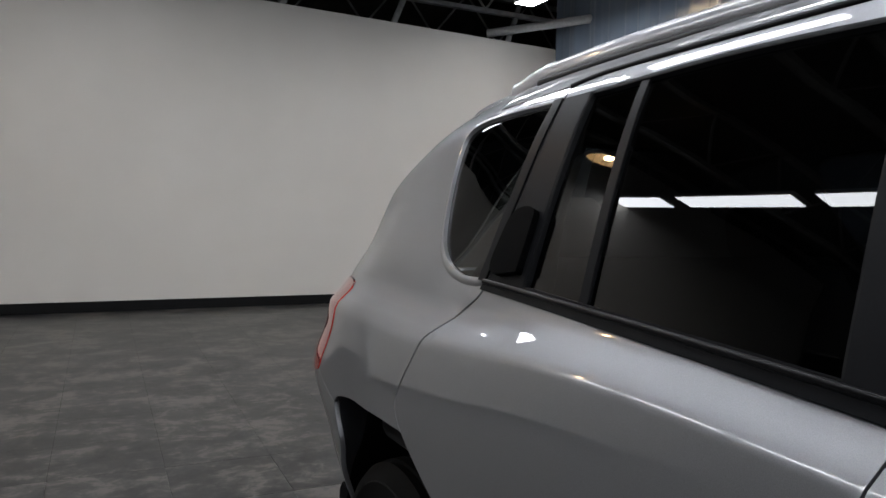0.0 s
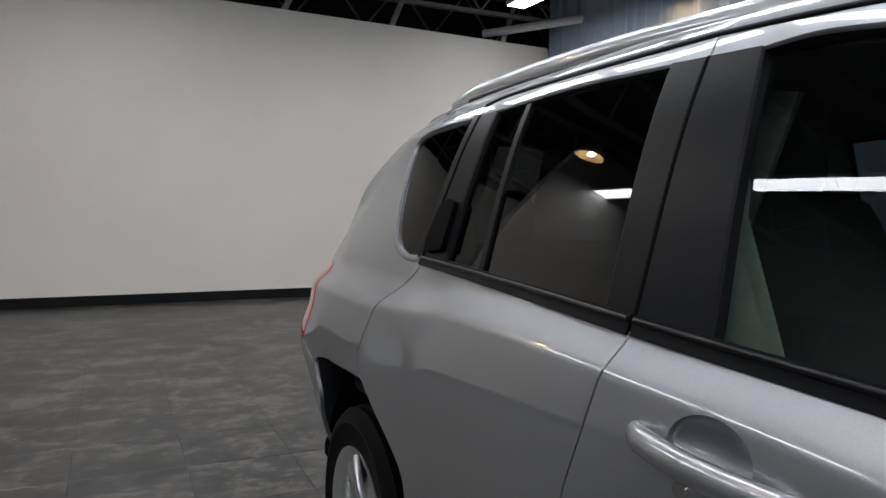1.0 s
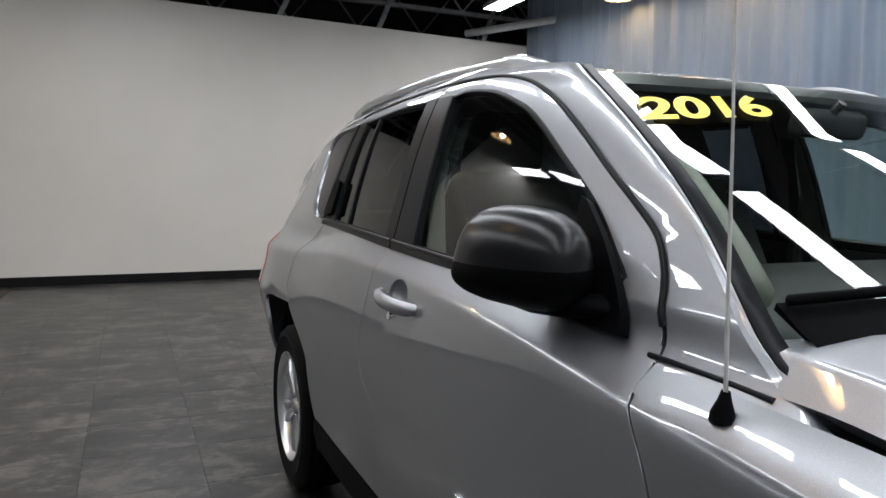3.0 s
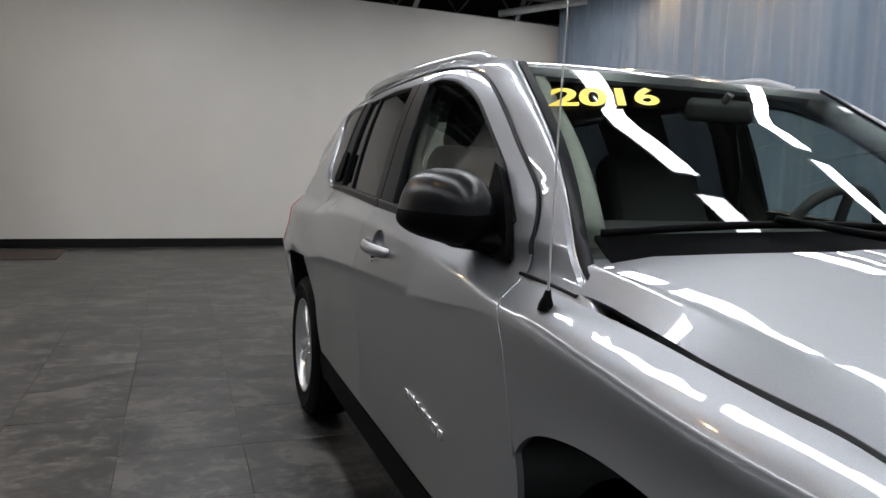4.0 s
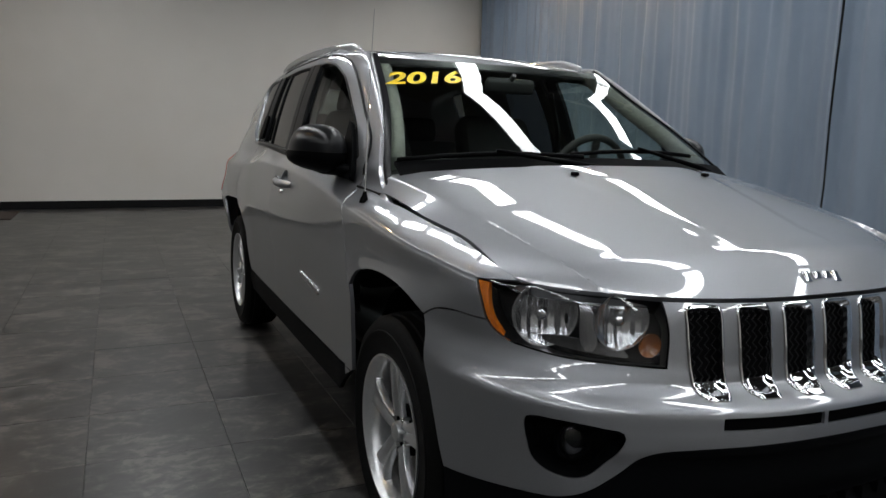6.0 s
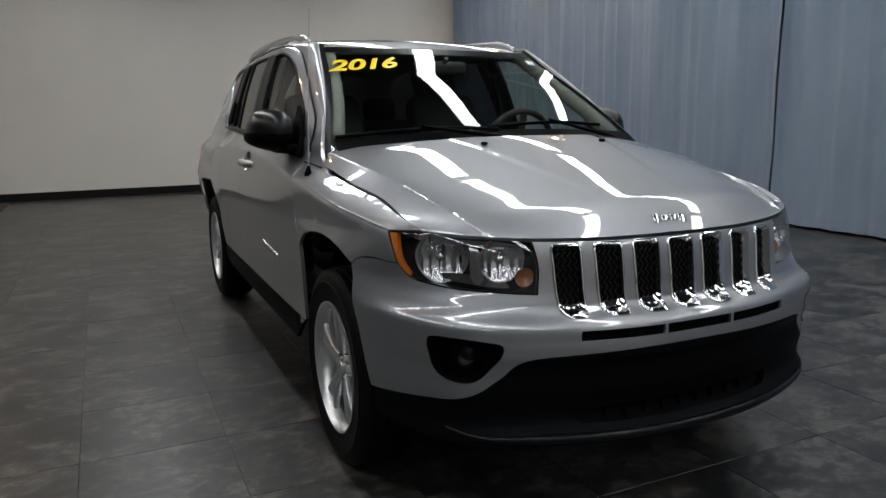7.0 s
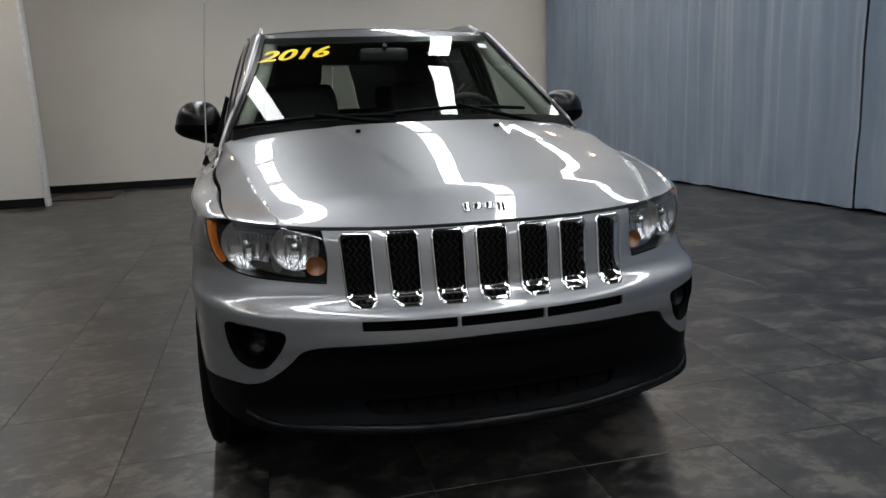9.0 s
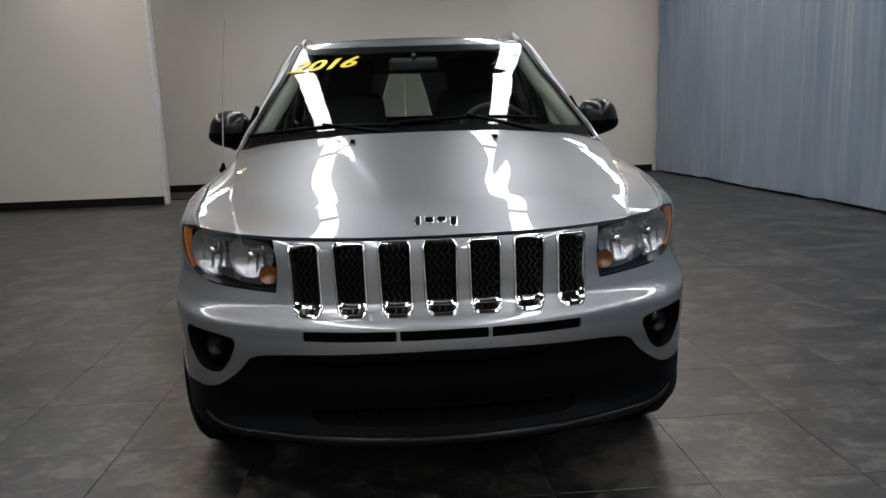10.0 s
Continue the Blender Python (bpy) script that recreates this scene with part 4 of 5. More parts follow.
for lw in lows:
    panel("slot_insert", lw, [], body, GAPM, fascia, 0.03, gap=-0.01, flange=0, offset=-0.033)
panel("intake_insert", intake[0], [], body, GAPM, car, 0.05, gap=-0.02, flange=0, offset=-0.048)

lip = [on(F(x, 0.312 + 0.006 * abs(x) + 1.2 * max(0.0, abs(x) - 0.56) ** 2), 0.003) for x in np.linspace(-0.70, 0.70, 41)]
part("bumper_lip", tube(lip, [0.004 + 0.009 * min(1.0, 6 * k / 40, 6 - 6 * k / 40) for k in range(41)], 10), LIPM, car, "satin black chin lip", 80)
for k in range(9):
    x = -0.26 + 0.065 * k
    part("intake_rib", box(0.006, 0.03, 0.030, 0.0015, m=Matrix.Translation(on(F(x, 0.362), -0.030))), GAPM, car)

hl_o = np.concatenate([spline(r, 0.014)[:-1] for r in (hl_top, hl_out, hl_bot, hl_in)])


def lamp_bowl(c, r, depth, aim, mat, parent, name="reflector", flutes=0):
    prof = [(0.0, r * 1.06), (0.003, r * 1.06), (0.004, r)] + [(0.004 + depth * (1 - (k / 14) ** 2), r * k / 14) for k in range(13, 0, -1)] + [(0.004 + depth, 0.001)]
    bm = lathe(prof, 72, "y")
    m = Matrix.Translation(c) @ Matrix.Rotation(aim, 4, "Z")
    if flutes:
        for v in bm.verts:
            rr = math.hypot(v.co.x, v.co.z)
            if 0.2 * r < rr < 0.97 * r:
                v.co.y += 0.0022 * math.cos(flutes * v.co.x / r)
    bmesh.ops.transform(bm, matrix=m, verts=bm.verts)
    return part(name, bm, mat, parent, sharp=60)


for side in (-1, 1):
    mir = side < 0
    head = panel("headlight", hl_o, [], body, SMOKE, car, 0.02, gap=0.002, flange=0, offset=-0.075, mirror=mir, label="clear headlight with chrome reflectors and amber corner")
    ring_strip("lamp_housing", shrink(hl_o, 0.002), [(0.0, -0.004), (0.004, -0.03), (0.006, -0.078)], body, SMOKE, head, mir)
    panel("lens", hl_o, [], body, LENS, head, 0.02, gap=0.002, flange=0.004, mirror=mir, label="clear plastic lens")
    amber = spline([hl_out[0], hl_out[1], hl_out[2], hl_out[3], hl_out[4], F(0.737, 0.749), F(0.754, 0.79), F(0.758, 0.83), F(0.753, 0.875)], 0.012, True, corner=(0, 4, 5, 8))
    panel("side_marker", amber, [], body, AMBER, head, 0.02, gap=0.002, flange=0.02, offset=-0.006, mirror=mir, label="amber side reflector")
    aim = side * 0.35
    c1 = on(F(0.680, 0.812), -0.036, mirror=mir)
    c2 = on(F(0.540, 0.812), -0.030, mirror=mir)
    c3 = on(F(0.484, 0.760), -0.022, mirror=mir)
    lamp_bowl(c1, 0.072, 0.026, aim, REFLECT, head, flutes=17)
    lamp_bowl(c2, 0.062, 0.026, aim * 0.7, REFLECT, head, flutes=15)
    lamp_bowl(c3, 0.026, 0.02, aim * 0.6, DULLAMBER, head, "turn_signal")
    for c, r in ((c1, 0.016), (c2, 0.014)):
        bm = bmesh.new()
        bmesh.ops.create_uvsphere(bm, u_segments=16, v_segments=10, radius=r, matrix=Matrix.Translation(c + Vector((0, 0.014, 0))))
        part("bulb_cap", bm, CHROME, head)
    brow = spline([F(0.53, 0.852), F(0.60, 0.860), F(0.68, 0.866), F(0.73, 0.870), F(0.72, 0.860), F(0.60, 0.851), F(0.53, 0.843)], 0.014, True, corner=(0, 3, 6))
    panel("brow_trim", brow, [], body, REFLECT, head, 0.02, gap=0, flange=0.01, offset=-0.03, mirror=mir)
    mid = spline([F(0.592, 0.750), F(0.622, 0.752), F(0.616, 0.858), F(0.598, 0.855)], 0.014, True)
    panel("bridge_trim", mid, [], body, REFLECT, head, 0.02, gap=0, flange=0.01, offset=-0.050, mirror=mir)
    shelf = spline([F(0.53, 0.734), F(0.70, 0.752), F(0.66, 0.764), F(0.55, 0.752)], 0.014, True)
    panel("lower_trim", shelf, [], body, DIMCHROME, head, 0.02, gap=0, flange=0.01, offset=-0.052, mirror=mir)

    # fog lamp
    fl = [spline(fog_o, 0.014, True)][0]
    fog = panel("fog_lamp", fl, [], body, BLACK, car, 0.02, gap=-0.004, flange=0, offset=-0.045, mirror=mir, label="round fog lamp in a black recess")
    ring_strip("bezel", fl, [(0.001, 0.001), (0.006, -0.012), (0.010, -0.045)], body, BLACK, fog, mir)
    cf = on(F(0.672, 0.545), -0.040, mirror=mir)
    d = Matrix.Translation(cf) @ Matrix.Rotation(side * 0.30, 4, "Z")
    bm = lathe([(0.012, 0.047), (-0.010, 0.044), (-0.012, 0.040), (0.004, 0.034)], 36, "y")
    bmesh.ops.transform(bm, matrix=d, verts=bm.verts)
    part("lamp_ring", bm, BLACK, fog)
    bm = lathe([(-0.002, 0.033), (-0.008, 0.026), (-0.011, 0.014), (-0.012, 0.0005)], 36, "y")
    bmesh.ops.transform(bm, matrix=d, verts=bm.verts)
    part("lens", bm, LENS, fog, "clear round lens")
    bm = lathe([(0.0, 0.033), (0.012, 0.024), (0.022, 0.0005)], 36, "y")
    bmesh.ops.transform(bm, matrix=d, verts=bm.verts)
    part("reflector", bm, FOGREF, fog)

    # door trims, belt mouldings
    fdoor = [o for o in car.children if o.name.startswith("front_door")][-1]
    rdoor = [o for o in car.children if o.name.startswith("rear_door")][-1]
    b1 = loop([S(2.135, 1.095), S(2.165, 1.300), S(2.188, 1.418)], [S(2.188, 1.418), S(2.280, 1.421)], [S(2.280, 1.421), S(2.273, 1.25), S(2.269, 1.094)], [S(2.269, 1.094), S(2.135, 1.095)])
    panel("pillar_trim", b1, [], side_glass, TRIM, fdoor, 0.02, gap=0.001, flange=0.004, offset=0.003, mirror=mir, label="satin black pillar trim")
    b2 = loop([S(2.287, 1.421), S(2.280, 1.25), S(2.276, 1.094)], [S(2.276, 1.094), S(2.338, 1.101)], [S(2.338, 1.101), S(2.348, 1.26), S(2.358, 1.424)], [S(2.358, 1.424), S(2.287, 1.421)])
    panel("pillar_trim", b2, [], side_glass, TRIM, rdoor, 0.02, gap=0.001, flange=0.004, offset=0.003, mirror=mir, label="satin black pillar trim")
    c0 = loop([S(2.905, 1.119), S(2.896, 1.27), S(2.888, 1.414)], [S(2.888, 1.414), S(2.962, 1.411)], [S(2.962, 1.411), S(2.985, 1.27), S(3.020, 1.119)], [S(3.020, 1.119), S(2.905, 1.119)])
    panel("pillar_trim", c0, [], side_glass, TRIM, rdoor, 0.02, gap=0.001, flange=0.004, offset=0.003, mirror=mir, label="satin black pillar trim")
    bar = loop([S(2.738, 1.116), S(2.745, 1.26), S(2.755, 1.418)], [S(2.755, 1.418), S(2.772, 1.418)], [S(2.772, 1.418), S(2.764, 1.26), S(2.757, 1.116)], [S(2.757, 1.116), S(2.738, 1.116)])
    panel("window_bar", bar, [], side_glass, TRIM, rdoor, 0.02, gap=0, flange=0.008, offset=-0.002, mirror=mir, label="dark grey window divider bar")
    m1 = np.concatenate([spline([S(1.40, 1.052), S(1.75, 1.062), S(2.268, 1.080)], 0.016), spline([S(2.268, 1.104), S(1.75, 1.086), S(1.42, 1.075)], 0.016)])
    panel("belt_moulding", m1, [], side_glass, TRIM, fdoor, 0.02, gap=0, flange=0.012, offset=0.008, mirror=mir, label="black rubber belt moulding")
    m2 = np.concatenate([spline([S(2.277, 1.080), S(2.6, 1.092), S(3.03, 1.106)], 0.016), spline([S(3.02, 1.124), S(2.6, 1.115), S(2.277, 1.104)], 0.016)])
    panel("belt_moulding", m2, [], side_glass, TRIM, rdoor, 0.02, gap=0, flange=0.012, offset=0.008, mirror=mir, label="black rubber belt moulding")
    for row, d in (([S(2.266, 1.0975), S(1.75, 1.079), S(1.43, 1.068)], fdoor), ([S(3.022, 1.119), S(2.6, 1.108), S(2.279, 1.0975)], rdoor)):
        part("moulding_ridge", tube([on(p, 0.009, side_glass, mir) for p in spline(row, 0.03)], 0.0042, 8), MIRCAP, d, "satin black ridge", 80)
    # dark seals in the joints beside the pillars
    part("pillar_seal", tube([on(p, -0.001, side_glass, mir) for p in spline([S(2.2835, 1.421), S(2.2765, 1.25), S(2.2725, 1.085)], 0.03)], 0.0052, 6), GAPM, rdoor, "black door seal", 80)
    c1 = loop([S(3.023, 1.119), S(2.988, 1.27), S(2.965, 1.411)], [S(2.965, 1.411), S(2.991, 1.410)], [S(2.991, 1.410), S(3.016, 1.27), S(3.047, 1.119)], [S(3.047, 1.119), S(3.023, 1.119)])
    panel("pillar_trim", c1, [], side_glass, TRIM, [o for o in car.children if o.name.startswith("quarter_panel")][-1], 0.02, gap=0.001, flange=0.006, offset=0.0065, mirror=mir, label="satin black pillar trim")
    # hidden handle of the rear door on the pillar
    hb = spline([S(2.918, 1.140), S(2.912, 1.225), S(2.925, 1.234), S(2.960, 1.232), S(2.985, 1.215), S(3.005, 1.150), S(2.990, 1.132)], 0.012, True, corner=(0,))
    panel("door_handle", hb, [], side_glass, BLACK, rdoor, 0.012, gap=0, flange=0.025, offset=0.018, mirror=mir, label="black hidden door handle")
    # front door handle and its cup
    bm = bmesh.new()
    bmesh.ops.create_uvsphere(bm, u_segments=24, v_segments=14, radius=1.0)
    cc = on(S(2.075, 0.994), -0.004, mirror=mir)
    for v in bm.verts:
        v.co = Vector((cc.x - side * 0.032 * max(0.0, side * -v.co.x), cc.y + 0.066 * v.co.y, cc.z + 0.040 * v.co.z))
    bmesh.ops.delete(bm, geom=[f for f in bm.faces if all(abs(v.co.x - cc.x) < 1e-5 for v in f.verts)], context="FACES")
    part("handle_cup", bm, PAINT, fdoor, sharp=80)
    pts = [on(S(y, 0.984 + 0.03 * (y - 2.075)), o, mirror=mir) for y, o in ((1.960, -0.002), (1.968, 0.012), (1.99, 0.022), (2.03, 0.030), (2.075, 0.033), (2.12, 0.030), (2.16, 0.022), (2.182, 0.012), (2.190, -0.002))]
    bm = tube(pts, [0.009, 0.0115, 0.0125, 0.0125, 0.0125, 0.0125, 0.0125, 0.0115, 0.009], 14)
    for v in bm.verts:
        v.co.z += 0.35 * (v.co.z - 0.984)
    part("door_handle", bm, PAINT, fdoor, "silver painted bar door handle", 80)
    bm = lathe([(-0.004, 0.0005), (-0.004, 0.010), (0.004, 0.011)], 20)
    lk = on(S(2.10, 0.945), 0.004, mirror=mir)
    bmesh.ops.transform(bm, matrix=Matrix.Translation(lk) @ Matrix.Rotation(0 if mir else math.pi, 4, "Z"), verts=bm.verts)
    part("door_lock", bm, CHROME, fdoor)
    # badge of plain chrome bars on the door
    for k in range(7):
        y = 1.79 - 0.038 * k
        bm = box(0.007, 0.028, 0.024, 0.0025, m=Matrix.Translation(on(S(y, 0.640 - 0.10 * (1.79 - y)), 0.002, mirror=mir)))
        part("badge_bar", bm, CHROME, fdoor)

    foot_line = [Vector((side * (float(np.polyval(_ex, y)) - 0.002), float(y), float(np.polyval(_ez, y)) + 0.004)) for y in np.linspace(1.19, 1.40, 10)]
    part("foot_seal", tube(foot_line, 0.0045, 6), TRIM, car, "thin black seal under the roof pillar", 80)
    # black seals round the door frames, painted rim of the quarter window
    seal = [on(p, 0.0, mirror=mir) for p in spline(door_top[1:], 0.03)]
    part("door_seal", tube(seal, 0.0055, 6), TRIM, fdoor, "thin black door seal", 80)
    seal = [on(p, 0.0, mirror=mir) for p in spline(rear_top, 0.03)]
    part("door_seal", tube(seal, 0.0055, 6), TRIM, rdoor, "thin black door seal", 80)
    qpan = [o for o in car.children if o.name.startswith("quarter_panel")][-1]
    ring_strip("window_rim", qwin, [(-0.014, 0.0005), (-0.010, 0.003), (-0.005, 0.0045), (0.0, 0.003), (0.002, -0.010)], body, PAINT, qpan, mir)

    ring_strip("window_seal", fwin, [(-0.004, 0.001), (-0.001, 0.003), (0.004, 0.001), (0.006, -0.016)], body, TRIM, fdoor, mir)
    ring_strip("window_seal", rwin, [(-0.004, 0.001), (-0.001, 0.003), (0.004, 0.001), (0.006, -0.013)], body, TRIM, rdoor, mir)
    # door mirror
    sail = loop([S(1.338, 1.036), S(1.348, 1.060), S(1.381, 1.102), S(1.434, 1.153), S(1.498, 1.200)], [S(1.498, 1.200), S(1.515, 1.206)], [S(1.515, 1.206), S(1.500, 1.12), S(1.492, 1.040)], [S(1.492, 1.040), S(1.338, 1.036)])
    mb = panel("door_mirror", sail, [], side_glass, BLACK, fdoor, 0.016, gap=0, flange=0.02, offset=0.012, mirror=mir, label="black door mirror on a triangular foot")

    def shell(z0, z1, mat, nm, lab=""):
        bm = bmesh.new()
        rows = []
        for i in range(17):
            z = z0 + (z1 - z0) * i / 16
            row = []
            for j in range(40):
                a = 2 * math.pi * j / 40
                e = 0.62
                cx, cy = math.copysign(abs(math.cos(a)) ** e, math.cos(a)), math.copysign(abs(math.sin(a)) ** 0.8, math.sin(a))
                f = max(0.0, 1 - abs(z) ** 2.8) ** 0.42
                back = 0.55 if cy > 0 else 1.0
                x = 0.922 + 0.097 * cx * (0.25 + 0.75 * f) * (1 - 0.06 * z) - 0.012 * z * cx
                y = 1.523 + 0.11 * cy * back * f - 0.03 * (1 - abs(cx)) * (cy < 0) * f + 0.20 * (x - 0.922)
                row.append(bm.verts.new((side * x, y, 1.121 + 0.073 * z * (1 - (0.34 * min(max((x - 0.90) / 0.11, 0.0), 1.0) if z < -0.1 else 0.0)))))
            rows.append(row)
        for q, w in zip(rows, rows[1:]):
            for j in range(40):
                bm.faces.new((q[j], q[(j + 1) % 40], w[(j + 1) % 40], w[j]))
        bm.faces.new(rows[0])
        bm.faces.new(rows[-1])
        return part(nm, bm, mat, mb, lab, 60)
    shell(-0.10, 0.995, MIRCAP, "mirror_cap", "glossy black mirror cap")
    shell(-0.995, -0.11, BLACK, "mirror_base", "textured black lower mirror shell")
    part("mirror_glass", box(0.125, 0.006, 0.085, 0.002, m=pose(side * 0.924, 1.573, 1.121, 0, 0, side * 11)), CHROME, mb, "mirror glass")
    foot = [on(S(1.385, 1.062), -0.012, side_glass, mir), on(S(1.395, 1.062), 0.014, side_glass, mir), Vector((side * 0.855, 1.440, 1.060)), Vector((side * 0.895, 1.50, 1.064)), Vector((side * 0.905, 1.525, 1.066))]
    bm = tube(foot, [0.024, 0.029, 0.034, 0.035, 0.030], 14)
    for v in bm.verts:
        v.co.z = 1.066 + 0.55 * (v.co.z - 1.066)
    part("mirror_arm", bm, BLACK, mb, sharp=80)

    # roof rail, black windscreen edge, gutter
    ys = np.concatenate([np.linspace(2.0, 2.16, 8), np.linspace(2.2, 3.06, 14), np.linspace(3.10, 3.26, 8)])
    up = np.array([0.020 * min(1.0, step01(np.array([y]), 1.985, 2.11)[0], step01(np.array([-y]), -3.27, -3.12)[0]) for y in ys])
    pts = [Vector((side * (0.605 + 0.018 * math.sin((y - 2.0) / 1.26 * math.pi)), y, float(roof_c(y)) - 0.047 + u)) for y, u in zip(ys, up)]
    bm = tube(pts, [0.019 + 0.006 * step01(np.array([abs(y - 2.63)]), 0.46, 0.56)[0] for y in ys], 14)
    rail = part("roof_rail", bm, PAINT, car, "silver roof rail with solid end feet", 80)
    edge_o = np.concatenate([np.stack([ws_x(pz) - 0.008, pz], 1), np.stack([ws_x(pz) + 0.013, pz], 1)[::-1]])
    panel("windscreen_trim", edge_o, [], windscreen, TRIM, car, 0.02, gap=0, flange=0.01, offset=0.004, mirror=mir, label="black windscreen edge trim")
    gut = [Vector((side * (0.618 + 0.02 * math.sin((y - 1.9) / 1.6 * math.pi)), y, float(roof_c(y)) - 0.050)) for y in np.linspace(1.90, 3.15, 24)]
    part("roof_gutter", tube(gut, 0.010, 8), TRIM, car, "black roof gutter strip")

# header and cowl bands
hz = np.linspace(-0.57, 0.57, 40)
top_o = np.concatenate([np.stack([hz, 1.462 - 0.025 * hz ** 2], 1), np.stack([hz, 1.440 - 0.025 * hz ** 2], 1)[::-1]])
panel("windscreen_band", top_o, [], windscreen, SMOKE, wsp, 0.03, gap=0, flange=0, offset=-0.004)
cowl_x = np.linspace(-0.665, 0.665, 50)
cowl_o = np.concatenate([np.stack([cowl_x, 1.010 + 0 * cowl_x], 1), np.stack([cowl_x, 1.114 - 0.05 * cowl_x ** 2], 1)[::-1]])
panel("cowl", cowl_o, [], windscreen, BLACK, car, 0.03, gap=0, flange=0.01, offset=0.010, label="black plastic cowl panel below the windscreen")


def wiper(x0, x1, z0, z1, px):
    w = part("wiper", tube([on((x0 + (x1 - x0) * k / 10, z0 + (z1 - z0) * k / 10 + 0.012 * math.sin(k / 10 * math.pi)), 0.020, windscreen) for k in range(11)], 0.0065, 8), BLACK, car, "black windscreen wiper", 80)
    xm, zm = (x0 + x1) / 2, (z0 + z1) / 2 + 0.012
    part("wiper_arm", tube([on((px, 1.055), 0.020, windscreen), on((px + 0.3 * (xm - px), 1.068), 0.036, windscreen), on((xm, zm), 0.032, windscreen)], [0.011, 0.008, 0.005], 8), BLACK, w, sharp=80)


wiper(-0.66, -0.08, 1.088, 1.108, 0.02)
wiper(-0.12, 0.47, 1.114, 1.116, 0.52)
for x in (-0.256, 0.256):
    p = hood(np.array([[x, 0.87]]))[0]
    part("washer_jet", box(0.016, 0.026, 0.012, 0.004, m=pose(x, 0.87, p[2] + 0.006)), BLACK, hood_p, "small black washer jet")
# hood badge as plain chrome shapes
for k, (w, h) in enumerate(((0.020, 0.030), (0.026, 0.020), (0.026, 0.020), (0.022, 0.030))):
    x = -0.055 + 0.033 * k
    p = on((x, 0.208), 0.003, hood)
    part("badge_shape", box(w, 0.006, h, 0.0028, 3, m=Matrix.Translation(p - Vector((0, 0, 0.005 if k == 3 else 0))) @ Matrix.Rotation(radians(-38), 4, "X")), CHROME, hood_p, "plain chrome badge shape")
# aerial
ab = on(S(1.165, 0.991), 0.0, mirror=True)
bm = lathe([(-0.004, 0.014), (0.006, 0.013), (0.018, 0.008), (0.028, 0.005)], 20, "z")
bmesh.ops.translate(bm, vec=ab, verts=bm.verts)
aer = part("aerial", bm, BLACK, car, "thin black whip aerial on the fender")
part("mast", tube([ab + Vector(d) for d in ((0, 0, 0.025), (0.0, 0.02, 0.30), (0.0, 0.045, 0.56))], [0.0026, 0.0018, 0.0012], 8), STEEL, aer)


# windscreen stickers
def sticker(text, x0, z0, size, slope):
    cu = bpy.data.curves.new("sticker_text", "FONT")
    cu.body, cu.size, cu.shear, cu.offset = text, size, 0.38, 0.0028
    tmp = bpy.data.objects.new("sticker_text", cu)
    scene.collection.objects.link(tmp)
    bpy.context.view_layer.update()
    me = bpy.data.meshes.new_from_object(tmp.evaluated_get(bpy.context.evaluated_depsgraph_get()))
    bpy.data.objects.remove(tmp)
    bm = bmesh.new()
    bm.from_mesh(me)
    bmesh.ops.triangulate(bm, faces=bm.faces[:])
    for v in bm.verts:
        x, h = x0 + v.co.x * 1.78, v.co.y
        v.co = on((x, z0 + h * 0.64 + slope * (x - x0)), 0.006, windscreen)
    return part("sticker", bm, YELLOW, wsp, "yellow model-year sticker", smooth=False)


sticker("2016", -0.598, 1.352, 0.088, 0.075)
panel("label_sticker", spline([(0.49, 1.418), (0.535, 1.414), (0.53, 1.398), (0.487, 1.402)], 0.01, True, corner=(0, 1, 2, 3)), [], windscreen, WHITE, wsp, 0.02, gap=0, flange=0, offset=0.002, label="small white sticker")


# ---- cabin
def seat(x):
    s = new("front_seat")
    s.parent = car
    tagged(s, "dark grey cloth front seat")
    part("cushion", box(0.50, 0.52, 0.16, 0.05, 3, pose(x, 2.05, 0.66, 8)), SEATC, s)
    bm = box(0.50, 0.14, 0.64, 0.055, 3)
    for v in bm.verts:
        v.co.x *= 1 - 0.22 * max(0.0, v.co.z / 0.32)
        v.co.y += 0.05 * (v.co.x / 0.25) ** 2 * -1
    bmesh.ops.transform(bm, matrix=pose(x, 2.36, 0.94, -16), verts=bm.verts)
    part("backrest", bm, SEATC, s)
    part("headrest", box(0.27, 0.10, 0.18, 0.045, 3, pose(x, 2.45, 1.325, -12)), SEATC, s)
    for dx in (-0.06, 0.06):
        part("headrest_post", tube([(x + dx, 2.43, 1.22), (x + dx, 2.45, 1.30)], 0.007, 8), CHROME, s)


seat(-0.36)
seat(0.36)
bs = new("rear_bench")
bs.parent = car
tagged(bs, "dark grey cloth rear bench seat")
part("cushion", box(1.24, 0.48, 0.15, 0.05, 3, pose(0, 2.92, 0.70, 6)), SEATC, bs)
part("backrest", box(1.26, 0.14, 0.50, 0.05, 3, pose(0, 3.24, 0.90, -18)), SEATC, bs)
for x in (-0.36, 0.36):
    part("headrest", box(0.24, 0.09, 0.13, 0.04, 3, pose(x, 3.34, 1.20, -14)), SEATC, bs)
bm = box(1.42, 0.55, 0.30, 0.08, 3)
for v in bm.verts:
    v.co.y += 0.28 * (v.co.x / 0.71) ** 2
bmesh.ops.transform(bm, matrix=pose(0, 1.30, 0.92, 4), verts=bm.verts)
part("dashboard", bm, DARKTRIM, car, "dark grey moulded dashboard")
bm = bmesh.new()
rings = []
